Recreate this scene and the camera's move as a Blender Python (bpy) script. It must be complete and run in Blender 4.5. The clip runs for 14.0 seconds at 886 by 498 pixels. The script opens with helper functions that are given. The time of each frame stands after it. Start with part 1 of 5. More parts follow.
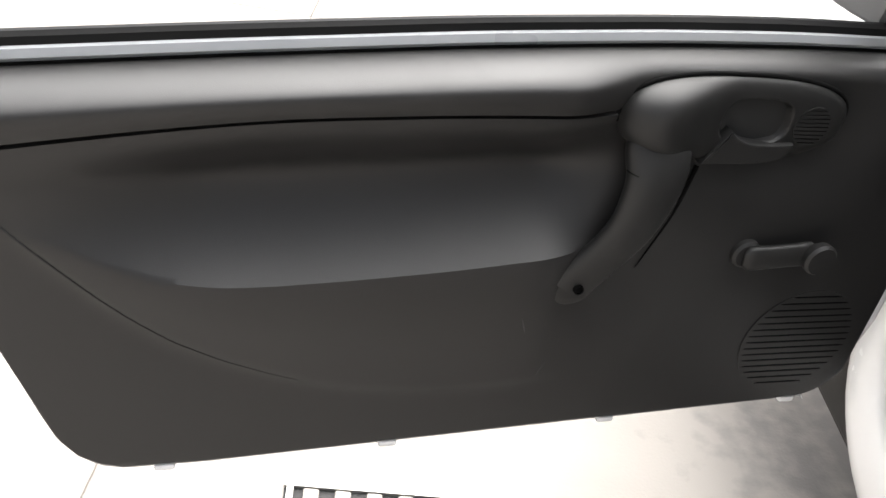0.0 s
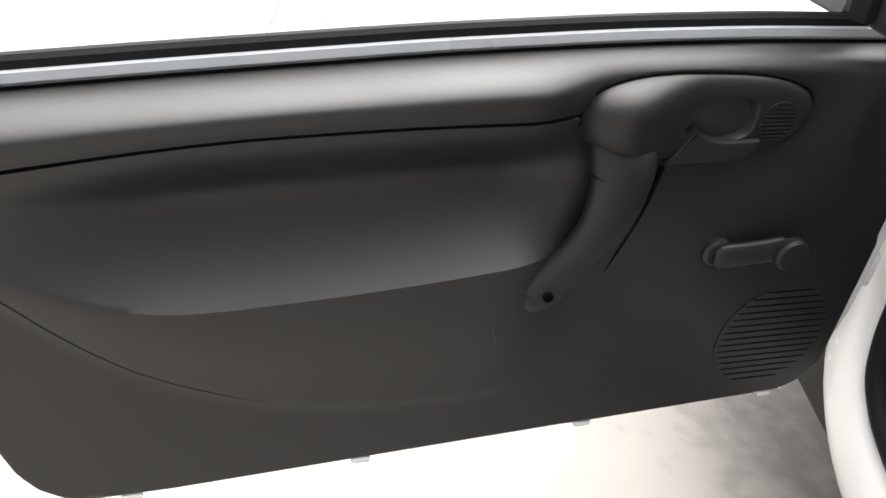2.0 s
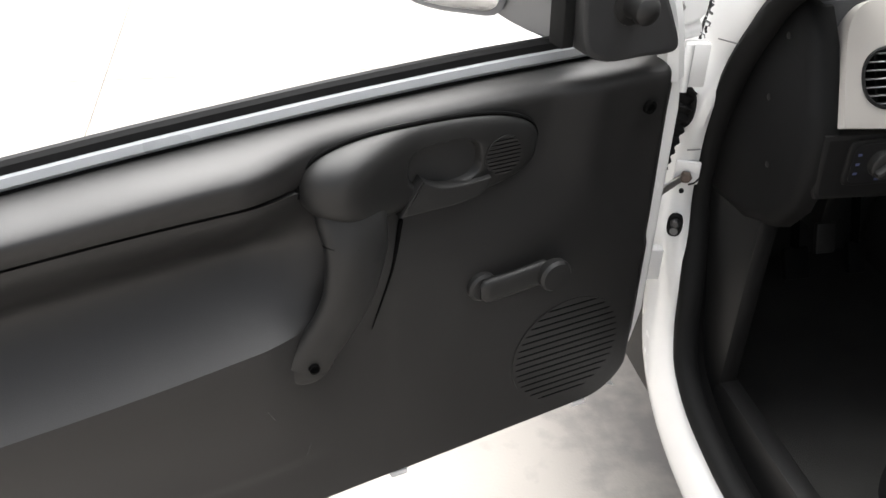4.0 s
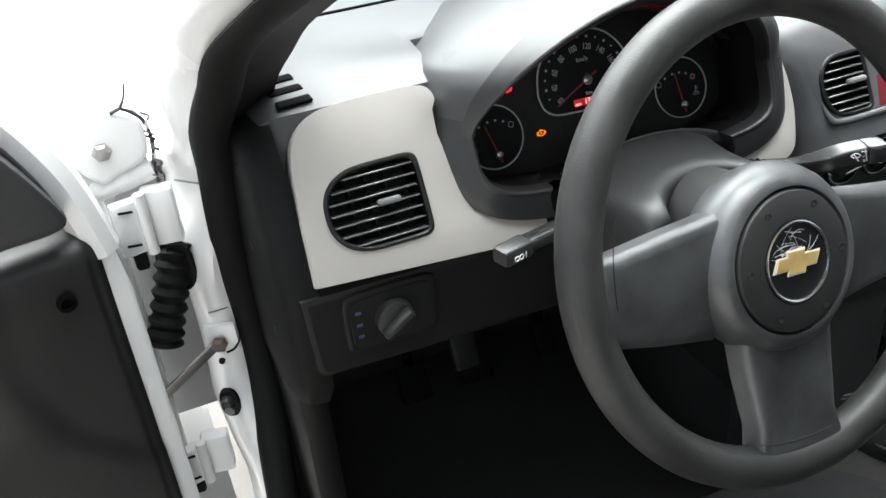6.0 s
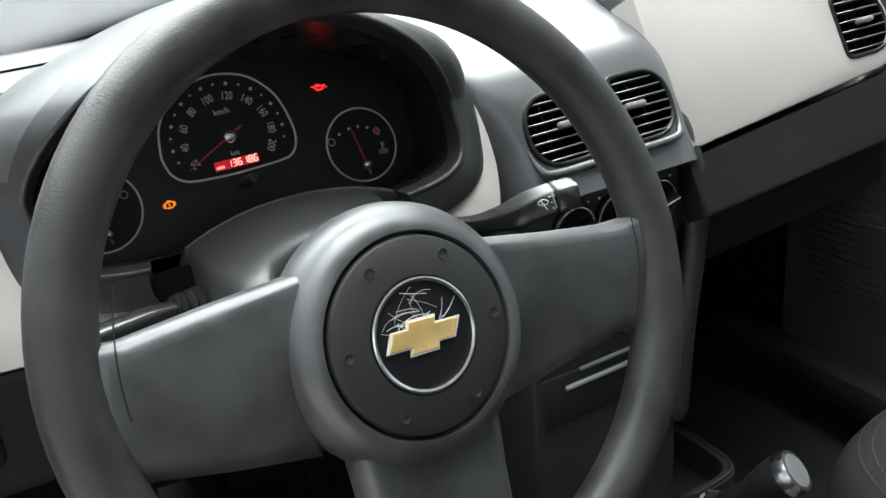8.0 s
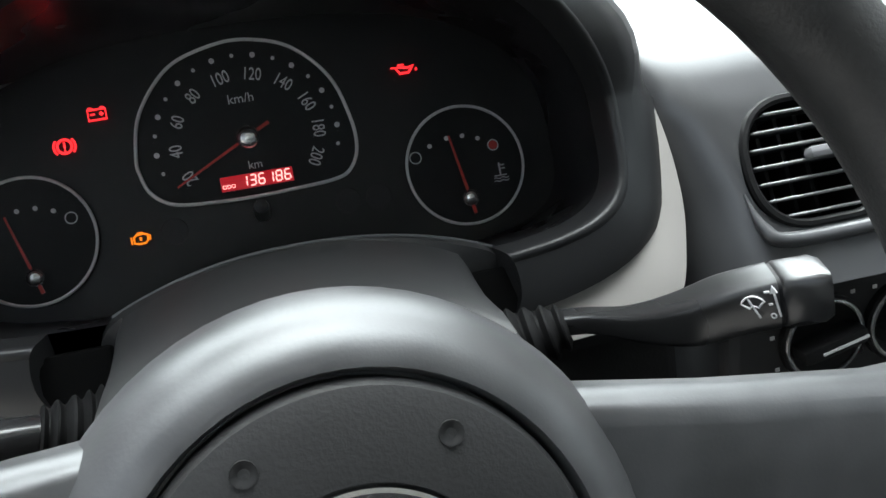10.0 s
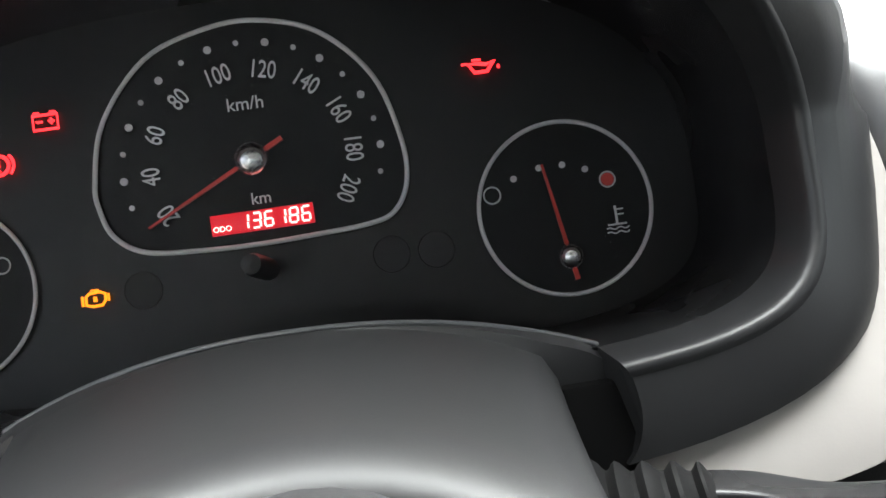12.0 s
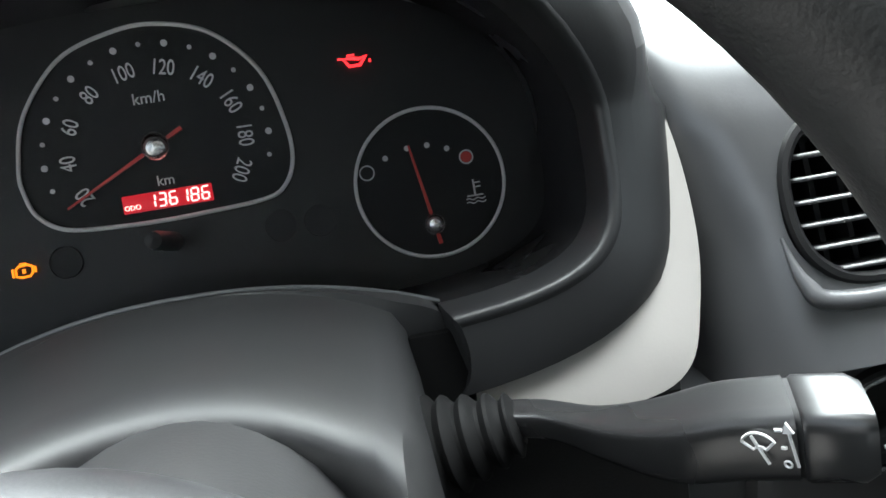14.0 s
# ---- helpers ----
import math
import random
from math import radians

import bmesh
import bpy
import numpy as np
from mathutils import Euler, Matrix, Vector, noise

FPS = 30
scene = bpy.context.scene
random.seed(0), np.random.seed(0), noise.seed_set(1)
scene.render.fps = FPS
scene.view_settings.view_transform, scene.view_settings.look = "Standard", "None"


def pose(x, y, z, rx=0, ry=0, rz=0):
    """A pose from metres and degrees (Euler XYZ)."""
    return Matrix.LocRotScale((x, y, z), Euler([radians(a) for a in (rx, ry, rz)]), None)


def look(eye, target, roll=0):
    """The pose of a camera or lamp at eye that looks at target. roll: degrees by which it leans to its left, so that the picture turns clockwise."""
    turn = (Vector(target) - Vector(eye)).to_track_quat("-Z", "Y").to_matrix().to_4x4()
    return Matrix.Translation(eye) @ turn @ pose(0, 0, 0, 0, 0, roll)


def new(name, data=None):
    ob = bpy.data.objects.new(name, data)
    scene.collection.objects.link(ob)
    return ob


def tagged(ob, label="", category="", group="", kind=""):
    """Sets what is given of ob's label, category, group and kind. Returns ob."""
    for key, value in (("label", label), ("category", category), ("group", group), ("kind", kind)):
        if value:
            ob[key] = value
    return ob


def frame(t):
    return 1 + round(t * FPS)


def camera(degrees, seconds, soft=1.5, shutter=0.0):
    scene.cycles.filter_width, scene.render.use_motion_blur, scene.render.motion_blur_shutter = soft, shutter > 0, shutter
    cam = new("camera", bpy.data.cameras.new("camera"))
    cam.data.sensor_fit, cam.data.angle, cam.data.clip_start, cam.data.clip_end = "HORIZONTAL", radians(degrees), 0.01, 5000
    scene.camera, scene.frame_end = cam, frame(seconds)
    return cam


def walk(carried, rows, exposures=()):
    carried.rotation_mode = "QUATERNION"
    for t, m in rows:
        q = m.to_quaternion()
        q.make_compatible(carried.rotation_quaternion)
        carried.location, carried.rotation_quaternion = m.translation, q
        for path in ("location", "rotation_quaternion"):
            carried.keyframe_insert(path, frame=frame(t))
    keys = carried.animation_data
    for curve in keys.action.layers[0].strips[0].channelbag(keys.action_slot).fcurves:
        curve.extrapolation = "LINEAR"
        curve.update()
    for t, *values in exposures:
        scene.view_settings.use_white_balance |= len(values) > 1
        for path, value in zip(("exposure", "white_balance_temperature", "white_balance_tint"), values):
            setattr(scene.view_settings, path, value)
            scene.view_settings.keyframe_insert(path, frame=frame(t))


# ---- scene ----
cam = camera(51.93, 14.0)
PATH = [
    (0, (-1.4955, -0.9322, 1.2373), (-1.3346, 0.7220, 0.1248), 10.94),
    (0.5, (-1.4980, -0.9293, 1.2326), (-1.3233, 0.7246, 0.1217), 11.10),
    (1, (-1.4972, -0.9233, 1.2329), (-1.3281, 0.7267, 0.1153), 10.76),
    (1.5, (-1.4877, -0.9118, 1.2385), (-1.3170, 0.7332, 0.1139), 10.26),
    (2, (-1.4799, -0.8967, 1.2467), (-1.2723, 0.7421, 0.1192), 9.44),
    (2.2, (-1.4867, -0.8921, 1.2424), (-1.2395, 0.7526, 0.1315), 9.41),
    (4.3, (-1.2019, -0.8636, 1.3327), (-0.8418, 0.7583, 0.2192), -0.01),
    (4.5, (-1.1312, -0.8519, 1.3393), (-0.7871, 0.7627, 0.2104), -1.15),
    (5, (-0.9644, -0.8235, 1.3354), (-0.6478, 0.8044, 0.2174), -2.15),
    (5.5, (-0.8732, -0.7883, 1.3278), (-0.4829, 0.8427, 0.2381), -2.04),
    (6, (-0.7832, -0.6807, 1.2930), (-0.1833, 0.8996, 0.2241), -5.40),
    (6.5, (-0.7031, -0.6447, 1.2369), (0.0359, 0.8888, 0.1870), -5.87),
    (7, (-0.6186, -0.6487, 1.1807), (0.2406, 0.8984, 0.2489), -4.98),
    (7.2, (-0.6045, -0.6684, 1.1778), (0.3427, 0.8480, 0.2816), -4.52),
    (9.3, (-0.3883, -0.5047, 1.0549), (0.1041, 1.3071, 0.3657), -7.87),
    (9.5, (-0.3745, -0.4782, 1.0500), (0.0799, 1.3348, 0.3384), -7.60),
    (10, (-0.3590, -0.4161, 1.0508), (0.0090, 1.4196, 0.3475), -6.91),
    (10.5, (-0.3486, -0.3708, 1.0491), (-0.0200, 1.4644, 0.3252), -6.28),
    (11, (-0.3467, -0.3335, 1.0440), (-0.0409, 1.4968, 0.2981), -5.63),
    (11.5, (-0.3281, -0.3064, 1.0272), (-0.0915, 1.5544, 0.3333), -7.03),
    (12, (-0.3191, -0.2833, 1.0206), (-0.1992, 1.6067, 0.3773), -7.16),
    (12.5, (-0.3197, -0.2796, 1.0183), (-0.1764, 1.6080, 0.3730), -5.44),
    (13, (-0.3144, -0.2843, 1.0287), (-0.1742, 1.5936, 0.3550), -6.30),
    (13.5, (-0.2989, -0.3022, 1.0327), (-0.1503, 1.5565, 0.3094), -7.13),
    (14, (-0.2897, -0.3324, 1.0434), (-0.1109, 1.5044, 0.2726), -7.83),
]
EXPOSURE = [(0, 1.73, 6500, 10), (2.2, 1.73, 6500, 10), (4.5, 1.92, 6400, 9), (5.5, 2.03, 6250, 7), (6.5, 1.95, 6150, 5), (7.2, 2.08, 6150, 5), (9.5, 1.9, 6050, 5), (10.5, 1.9, 6000, 4), (11, 2.0, 6050, 5), (11.5, 2.25, 6100, 5), (12.2, 2.95, 6300, 8), (13, 3.12, 6300, 8), (13.5, 2.92, 6050, 5), (14, 2.45, 6000, 4)]
walk(cam, [(t, look(eye, target, roll)) for t, eye, target, roll in PATH], EXPOSURE)

# ---- world and light ----
world = bpy.data.worlds.new("sky")
scene.world = world
world.use_nodes = True
wt = world.node_tree
sky = wt.nodes.new("ShaderNodeTexSky")
sky.sky_type, sky.sun_disc = "NISHITA", False
sky.sun_elevation, sky.sun_rotation = radians(66), radians(12)
sky.air_density, sky.dust_density, sky.ozone_density = 1.0, 8.0, 1.0
haze = wt.nodes.new("ShaderNodeHueSaturation")
haze.inputs["Saturation"].default_value = 0.3
wt.links.new(sky.outputs[0], haze.inputs["Color"])
wt.links.new(haze.outputs[0], wt.nodes["Background"].inputs[0])
wt.nodes["Background"].inputs[1].default_value = 0.10
sun = new("sun", bpy.data.lights.new("sun", "SUN"))
sun.data.energy, sun.data.angle, sun.data.color = 3.9, radians(95), (1.0, 0.99, 0.98)
sun.matrix_world = look((0, 0, 0), (-math.sin(radians(12)) * math.cos(radians(66)), -math.cos(radians(12)) * math.cos(radians(66)), -math.sin(radians(66))))


# ---- materials ----
def mat(name, col, rough=0.5, metal=0.0, var=0.12, grain=900.0, bump=0.06, big=9.0, coat=0.0, spec=0.5, smudge=0.0, emit=0.0):
    """A surface with broad mottling, fine grain relief and uneven gloss."""
    m = bpy.data.materials.new(name)
    m.use_nodes = True
    t, b = m.node_tree, m.node_tree.nodes["Principled BSDF"]
    tc = t.nodes.new("ShaderNodeTexCoord")
    n1, n2 = t.nodes.new("ShaderNodeTexNoise"), t.nodes.new("ShaderNodeTexNoise")
    n1.inputs["Scale"].default_value, n1.inputs["Detail"].default_value = big, 3.0
    n2.inputs["Scale"].default_value, n2.inputs["Detail"].default_value = grain, 2.0
    for n in (n1, n2):
        t.links.new(tc.outputs["Object"], n.inputs["Vector"])
    ramp = t.nodes.new("ShaderNodeMapRange")
    ramp.inputs[1].default_value, ramp.inputs[2].default_value = 0.2, 0.8
    ramp.interpolation_type = "SMOOTHSTEP"
    ramp.inputs[3].default_value, ramp.inputs[4].default_value = 1.0 - var, 1.0 + var
    t.links.new(n1.outputs["Fac"], ramp.inputs[0])
    mul = t.nodes.new("ShaderNodeVectorMath")
    mul.operation = "SCALE"
    mul.inputs[0].default_value = col
    t.links.new(ramp.outputs[0], mul.inputs["Scale"])
    t.links.new(mul.outputs[0], b.inputs["Base Color"])
    rr = t.nodes.new("ShaderNodeMapRange")
    rr.inputs[1].default_value, rr.inputs[2].default_value = 0.2, 0.8
    rr.inputs[3].default_value, rr.inputs[4].default_value = max(0.02, rough - 0.05 - smudge), min(1.0, rough + 0.05 + smudge)
    t.links.new(n1.outputs["Fac"], rr.inputs[0])
    t.links.new(rr.outputs[0], b.inputs["Roughness"])
    b.inputs["Metallic"].default_value, b.inputs["Coat Weight"].default_value = metal, coat
    b.inputs["Specular IOR Level"].default_value = spec
    if bump:
        bp = t.nodes.new("ShaderNodeBump")
        bp.inputs["Strength"].default_value, bp.inputs["Distance"].default_value = bump, 0.002
        t.links.new(n2.outputs["Fac"], bp.inputs["Height"])
        t.links.new(bp.outputs[0], b.inputs["Normal"])
    if emit:
        b.inputs["Emission Color"].default_value, b.inputs["Emission Strength"].default_value = (*col, 1.0), emit
    return m


PANEL = mat("door_plastic", (0.0125, 0.0121, 0.0119), 0.46, bump=0.10, spec=0.40)
HANDLE = mat("handle_plastic", (0.012, 0.0118, 0.0115), 0.48, bump=0.05, spec=0.34)
STALK = mat("stalk_plastic", (0.017, 0.017, 0.0172), 0.27, bump=0.01, spec=1.0)
BELT = mat("belt_trim", (0.29, 0.30, 0.31), 0.30, var=0.03, bump=0.02)
DASH = mat("dash_grain", (0.045, 0.0465, 0.049), 0.46, bump=0.03, spec=0.5)
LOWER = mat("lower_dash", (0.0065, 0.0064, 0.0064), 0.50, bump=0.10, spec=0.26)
# one hood plastic in two tones: shade and sky light put into the colour
HOODSKIN = mat("hood_plastic_shaded", (0.017, 0.0172, 0.0176), 0.37, bump=0.015, spec=0.52)
HOODTOP = mat("hood_plastic_lit", (0.026, 0.0265, 0.0275), 0.38, bump=0.02, spec=0.62)
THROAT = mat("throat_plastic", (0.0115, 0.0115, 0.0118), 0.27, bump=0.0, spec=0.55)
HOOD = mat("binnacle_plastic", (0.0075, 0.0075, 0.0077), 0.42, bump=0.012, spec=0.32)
BEIGE = mat("beige_trim", (0.350, 0.333, 0.309), 0.44, var=0.04, bump=0.018)
PAINT = mat("white_paint", (0.80, 0.80, 0.79), 0.25, var=0.03, bump=0.0, coat=0.6)
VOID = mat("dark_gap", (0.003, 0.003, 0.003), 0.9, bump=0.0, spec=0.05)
RUBBER = mat("black_rubber", (0.0085, 0.0085, 0.0085), 0.62, bump=0.05, spec=0.12)
BLACK = mat("matt_black", (0.008, 0.008, 0.008), 0.7, bump=0.0)
DIAL = mat("dial_face", (0.004, 0.004, 0.0045), 0.6, bump=0.0, spec=0.25)
RIM = mat("rim_urethane", (0.027, 0.0267, 0.0260), 0.44, var=0.28, bump=0.14, grain=700.0, big=30.0, smudge=0.10, spec=0.42)
SPOKE = mat("spoke_satin", (0.090, 0.091, 0.093), 0.42, metal=0.5, bump=0.03, smudge=0.05, var=0.40, big=24.0, spec=1.0)
PAD = mat("horn_pad", (0.015, 0.015, 0.015), 0.55, bump=0.10)
METAL = mat("bare_steel", (0.42, 0.41, 0.39), 0.38, metal=0.9, var=0.2)
RUST = mat("rusty_bolt", (0.15, 0.115, 0.095), 0.7, metal=0.3, var=0.4, big=60.0)
CHROME = mat("chrome", (0.75, 0.75, 0.75), 0.24, metal=1.0, var=0.05, bump=0.0)
SILVER = mat("silver_plastic", (0.52, 0.52, 0.52), 0.35, metal=0.5, var=0.05)
GOLD = mat("gold_film", (0.62, 0.44, 0.17), 0.38, metal=0.35, var=0.30, big=45.0, bump=0.0)
PALE = mat("pale_print", (0.68, 0.68, 0.68), 0.5, var=0.05, bump=0.0)
BLUE = mat("blue_print", (0.05, 0.06, 0.13), 0.4, var=0.05, bump=0.0)
REDP = mat("red_needle", (0.55, 0.03, 0.02), 0.45, var=0.05, bump=0.0)
CONSOLE = mat("console_plastic", (0.066, 0.067, 0.069), 0.31, bump=0.015, spec=1.0)
HAZARD = mat("hazard_plastic", (0.13, 0.006, 0.013), 0.40, var=0.05, bump=0.0)
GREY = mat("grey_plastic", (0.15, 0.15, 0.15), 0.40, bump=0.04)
SHROUD = mat("shroud_plastic", (0.018, 0.0182, 0.0185), 0.48, bump=0.012, spec=0.62)
TAB = mat("vent_tab", (0.16, 0.16, 0.165), 0.35, bump=0.02)
SLAT = mat("vent_slat", (0.085, 0.085, 0.085), 0.30, bump=0.02, spec=0.8)
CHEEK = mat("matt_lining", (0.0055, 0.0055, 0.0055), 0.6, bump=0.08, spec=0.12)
# same plastic as the driver's door, lightened to stand in for light on it
PASSENGER = mat("door_plastic_brightened", (0.082, 0.0818, 0.081), 0.45, bump=0.08)
STACK = mat("stack_plastic", (0.030, 0.030, 0.0305), 0.45, bump=0.04)
FABRIC = mat("seat_cloth", (0.0155, 0.0155, 0.016), 0.95, bump=0.5, grain=1400.0, spec=0.2)
CARPET = mat("carpet", (0.050, 0.049, 0.047), 1.0, bump=0.8, grain=600.0, spec=0.1)
LINER = mat("headliner", (0.55, 0.54, 0.51), 0.95, bump=0.2)
RED = mat("red_lamp", (0.9, 0.018, 0.022), 0.5, bump=0.0, var=0.0, emit=0.65)
AMBER = mat("amber_lamp", (1.0, 0.24, 0.005), 0.5, bump=0.0, var=0.0, emit=0.3)
LCD = mat("odometer_glow", (0.17, 0.002, 0.005), 0.5, bump=0.0, var=0.0, emit=0.55)
DIGIT = mat("odometer_digit", (1.0, 0.42, 0.36), 0.5, bump=0.0, var=0.0, emit=0.6)


def concrete():
    """Pale cast concrete with a dirty patch beside the car."""
    m = mat("concrete", (0.252, 0.235, 0.216), 0.9, var=0.12, grain=160.0, bump=0.35, big=1.3, spec=0.2)
    t, b = m.node_tree, m.node_tree.nodes["Principled BSDF"]
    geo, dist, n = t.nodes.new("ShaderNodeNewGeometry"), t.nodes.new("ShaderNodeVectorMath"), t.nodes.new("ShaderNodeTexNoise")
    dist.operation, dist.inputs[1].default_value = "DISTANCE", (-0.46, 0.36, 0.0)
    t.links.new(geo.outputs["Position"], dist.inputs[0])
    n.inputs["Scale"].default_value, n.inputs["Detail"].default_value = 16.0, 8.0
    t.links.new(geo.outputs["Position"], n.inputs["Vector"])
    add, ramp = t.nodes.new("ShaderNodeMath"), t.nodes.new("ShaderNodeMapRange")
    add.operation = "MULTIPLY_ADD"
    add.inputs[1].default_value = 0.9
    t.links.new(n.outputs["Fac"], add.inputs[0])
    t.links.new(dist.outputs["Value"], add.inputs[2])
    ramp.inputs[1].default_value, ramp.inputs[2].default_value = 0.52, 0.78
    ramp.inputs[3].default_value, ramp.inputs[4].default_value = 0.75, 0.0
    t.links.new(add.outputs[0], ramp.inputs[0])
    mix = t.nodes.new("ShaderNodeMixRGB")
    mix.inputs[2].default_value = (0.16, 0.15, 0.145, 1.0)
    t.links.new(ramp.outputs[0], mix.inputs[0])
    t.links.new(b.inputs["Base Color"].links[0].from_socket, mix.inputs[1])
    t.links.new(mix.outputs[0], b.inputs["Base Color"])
    return m


CONCRETE = concrete()


def see_through(name, tint, gloss, ior=1.45):
    """A thin pane: clear, with a glossy skin that strengthens at a slant."""
    m = bpy.data.materials.new(name)
    m.use_nodes = True
    t = m.node_tree
    t.nodes.clear()
    out, mix = t.nodes.new("ShaderNodeOutputMaterial"), t.nodes.new("ShaderNodeMixShader")
    tr, gl, fr = t.nodes.new("ShaderNodeBsdfTransparent"), t.nodes.new("ShaderNodeBsdfGlossy"), t.nodes.new("ShaderNodeFresnel")
    tr.inputs[0].default_value, gl.inputs["Roughness"].default_value = (*tint, 1.0), gloss
    fr.inputs[0].default_value = ior
    t.links.new(fr.outputs[0], mix.inputs[0])
    t.links.new(tr.outputs[0], mix.inputs[1])
    t.links.new(gl.outputs[0], mix.inputs[2])
    t.links.new(mix.outputs[0], out.inputs[0])
    return m


GLASS = see_through("window_glass", (0.9, 0.93, 0.91), 0.02)
LENS = see_through("cluster_lens", (0.94, 0.94, 0.94), 0.36, 1.25)
TINTED = see_through("tinted_glass", (0.70, 0.73, 0.71), 0.02)


# ---- shape helpers ----
def part(name, bm, material, parent, label="", smooth=True):
    me = bpy.data.meshes.new(name)
    bmesh.ops.recalc_face_normals(bm, faces=bm.faces)
    bm.to_mesh(me)
    bm.free()
    if smooth:
        me.polygons.foreach_set("use_smooth", [True] * len(me.polygons))
        me.set_sharp_from_angle(angle=radians(38))
    me.materials.append(material)
    ob = new(name, me)
    ob.parent = parent
    return tagged(ob, label=label)


def thing(name, m, label, category, group="", kind=""):
    ob = new(name)
    ob.empty_display_size = 0.05
    ob.matrix_world = m
    return tagged(ob, label, category, group, kind)


def axes(o, u, w):
    """A frame with X along u, Y up along w, Z out of the plane."""
    u, w = Vector(u).normalized(), Vector(w)
    w = (w - u * w.dot(u)).normalized()
    n = u.cross(w)
    m = Matrix((u, w, n)).transposed().to_4x4()
    m.translation = o
    return m


def box(c, s, r=0.0, rot=None, bm=None, seg=2):
    bm = bm or bmesh.new()
    vs = bmesh.ops.create_cube(bm, size=1.0)["verts"]
    bmesh.ops.scale(bm, vec=s, verts=vs)
    if r:
        es = list({e for v in vs for e in v.link_edges})
        got = bmesh.ops.bevel(bm, geom=es, offset=r, segments=seg, affect="EDGES", profile=0.5)
        vs = list({v for f in got["faces"] for v in f.verts} | {v for v in vs if v.is_valid})
    if rot:
        bmesh.ops.rotate(bm, matrix=Euler([radians(a) for a in rot]).to_matrix(), verts=vs)
    bmesh.ops.translate(bm, vec=c, verts=vs)
    return bm


def plate(pts, z0, z1, r=0.0, bm=None, seg=2):
    """An outline in X, Y given thickness along Z, its front edge rounded."""
    bm = bm or bmesh.new()
    a = [bm.verts.new((x, y, z0)) for x, y in pts]
    f = bm.faces.new(a)
    got = bmesh.ops.extrude_face_region(bm, geom=[f])["geom"]
    vs = [v for v in got if isinstance(v, bmesh.types.BMVert)]
    bmesh.ops.translate(bm, vec=(0, 0, z1 - z0), verts=vs)
    if r:
        top = next(g for g in got if isinstance(g, bmesh.types.BMFace))
        bmesh.ops.bevel(bm, geom=list(top.edges), offset=r, segments=seg, affect="EDGES", profile=0.5)
        big = max((f for f in bm.faces if f.normal.length < 0.5 or abs(f.calc_center_median().z - z1) < 1e-5), key=lambda f: f.calc_area())
        bmesh.ops.inset_region(bm, faces=[big], thickness=min(0.0012, r * 0.3))
    return bm


def pierced(outer, holes, z0, z1, r=0.0):
    """An outline with holes in it, given thickness along Z."""
    bm = bmesh.new()
    for lp in (outer, *holes):
        vs = [bm.verts.new((x, y, z1)) for x, y in lp]
        for i, v in enumerate(vs):
            bm.edges.new((v, vs[(i + 1) % len(vs)]))
    rim_edges = list(bm.edges)
    bmesh.ops.triangle_fill(bm, use_beauty=True, edges=rim_edges)
    got = bmesh.ops.extrude_edge_only(bm, edges=rim_edges)["geom"]
    bmesh.ops.translate(bm, vec=(0, 0, z0 - z1), verts=[v for v in got if isinstance(v, bmesh.types.BMVert)])
    if r:
        edge = [e for e in rim_edges if e.is_valid and len(e.link_faces) == 2][:len(outer)]
        bmesh.ops.bevel(bm, geom=edge, offset=r, segments=2, affect="EDGES", profile=0.5, clamp_overlap=True)
    return bm


def curve(pts, n=8, closed=False):
    """A smooth line through a few points."""
    p = [Vector(q) for q in pts]
    out, m = [], len(p)
    for i in range(m if closed else m - 1):
        a, b, c, d = (p[(i - 1) % m], p[i], p[(i + 1) % m], p[(i + 2) % m]) if closed else (p[max(i - 1, 0)], p[i], p[i + 1], p[min(i + 2, m - 1)])
        for k in range(n):
            t = k / n
            out.append(0.5 * (2 * b + (c - a) * t + (2 * a - 5 * b + 4 * c - d) * t * t + (3 * b - a - 3 * c + d) * t ** 3))
    if not closed:
        out.append(p[-1])
    return out


def loft(loops, closed=True, caps=True, bm=None):
    bm = bm or bmesh.new()
    rows = [[bm.verts.new(v) for v in lp] for lp in loops]
    n = len(rows[0])
    for a, b in zip(rows, rows[1:]):
        for i in range(n if closed else n - 1):
            bm.faces.new((a[i], a[(i + 1) % n], b[(i + 1) % n], b[i]))
    if caps and closed:
        bm.faces.new(rows[0][::-1])
        bm.faces.new(rows[-1])
    return bm


def tube(path, r, n=12, closed=False, flat=1.0, up=(0, 0, 1), bm=None, e=2.0):
    """A round or flattened bar along a path; r is one radius or one for each point."""
    p = [Vector(q) for q in path]
    rs = r if isinstance(r, (list, tuple)) else [r] * len(p)
    loops = []
    for i, q in enumerate(p):
        d = (p[(i + 1) % len(p)] - p[i - 1]) if closed else (p[min(i + 1, len(p) - 1)] - p[max(i - 1, 0)])
        d.normalize()
        s = d.cross(Vector(up))
        s = s.normalized() if s.length > 1e-6 else Vector((1, 0, 0))
        t = s.cross(d)
        loops.append([q + rs[i] * (cx * s + flat * cy * t) for cx, cy in oval(0, 0, 1, 1, n, e)])
    if closed:
        loops.append(loops[0])
        b = loft(loops, caps=False, bm=bm)
        bmesh.ops.remove_doubles(b, verts=b.verts, dist=1e-6)
        return b
    return loft(loops, bm=bm)


def lathe(profile, n=32, bm=None, c=(0, 0, 0)):
    """A profile of (radius, z) turned round Z."""
    loops = [[(c[0] + r * math.cos(2 * math.pi * k / n), c[1] + r * math.sin(2 * math.pi * k / n), c[2] + z) for k in range(n)] for r, z in profile]
    return loft(loops, bm=bm)


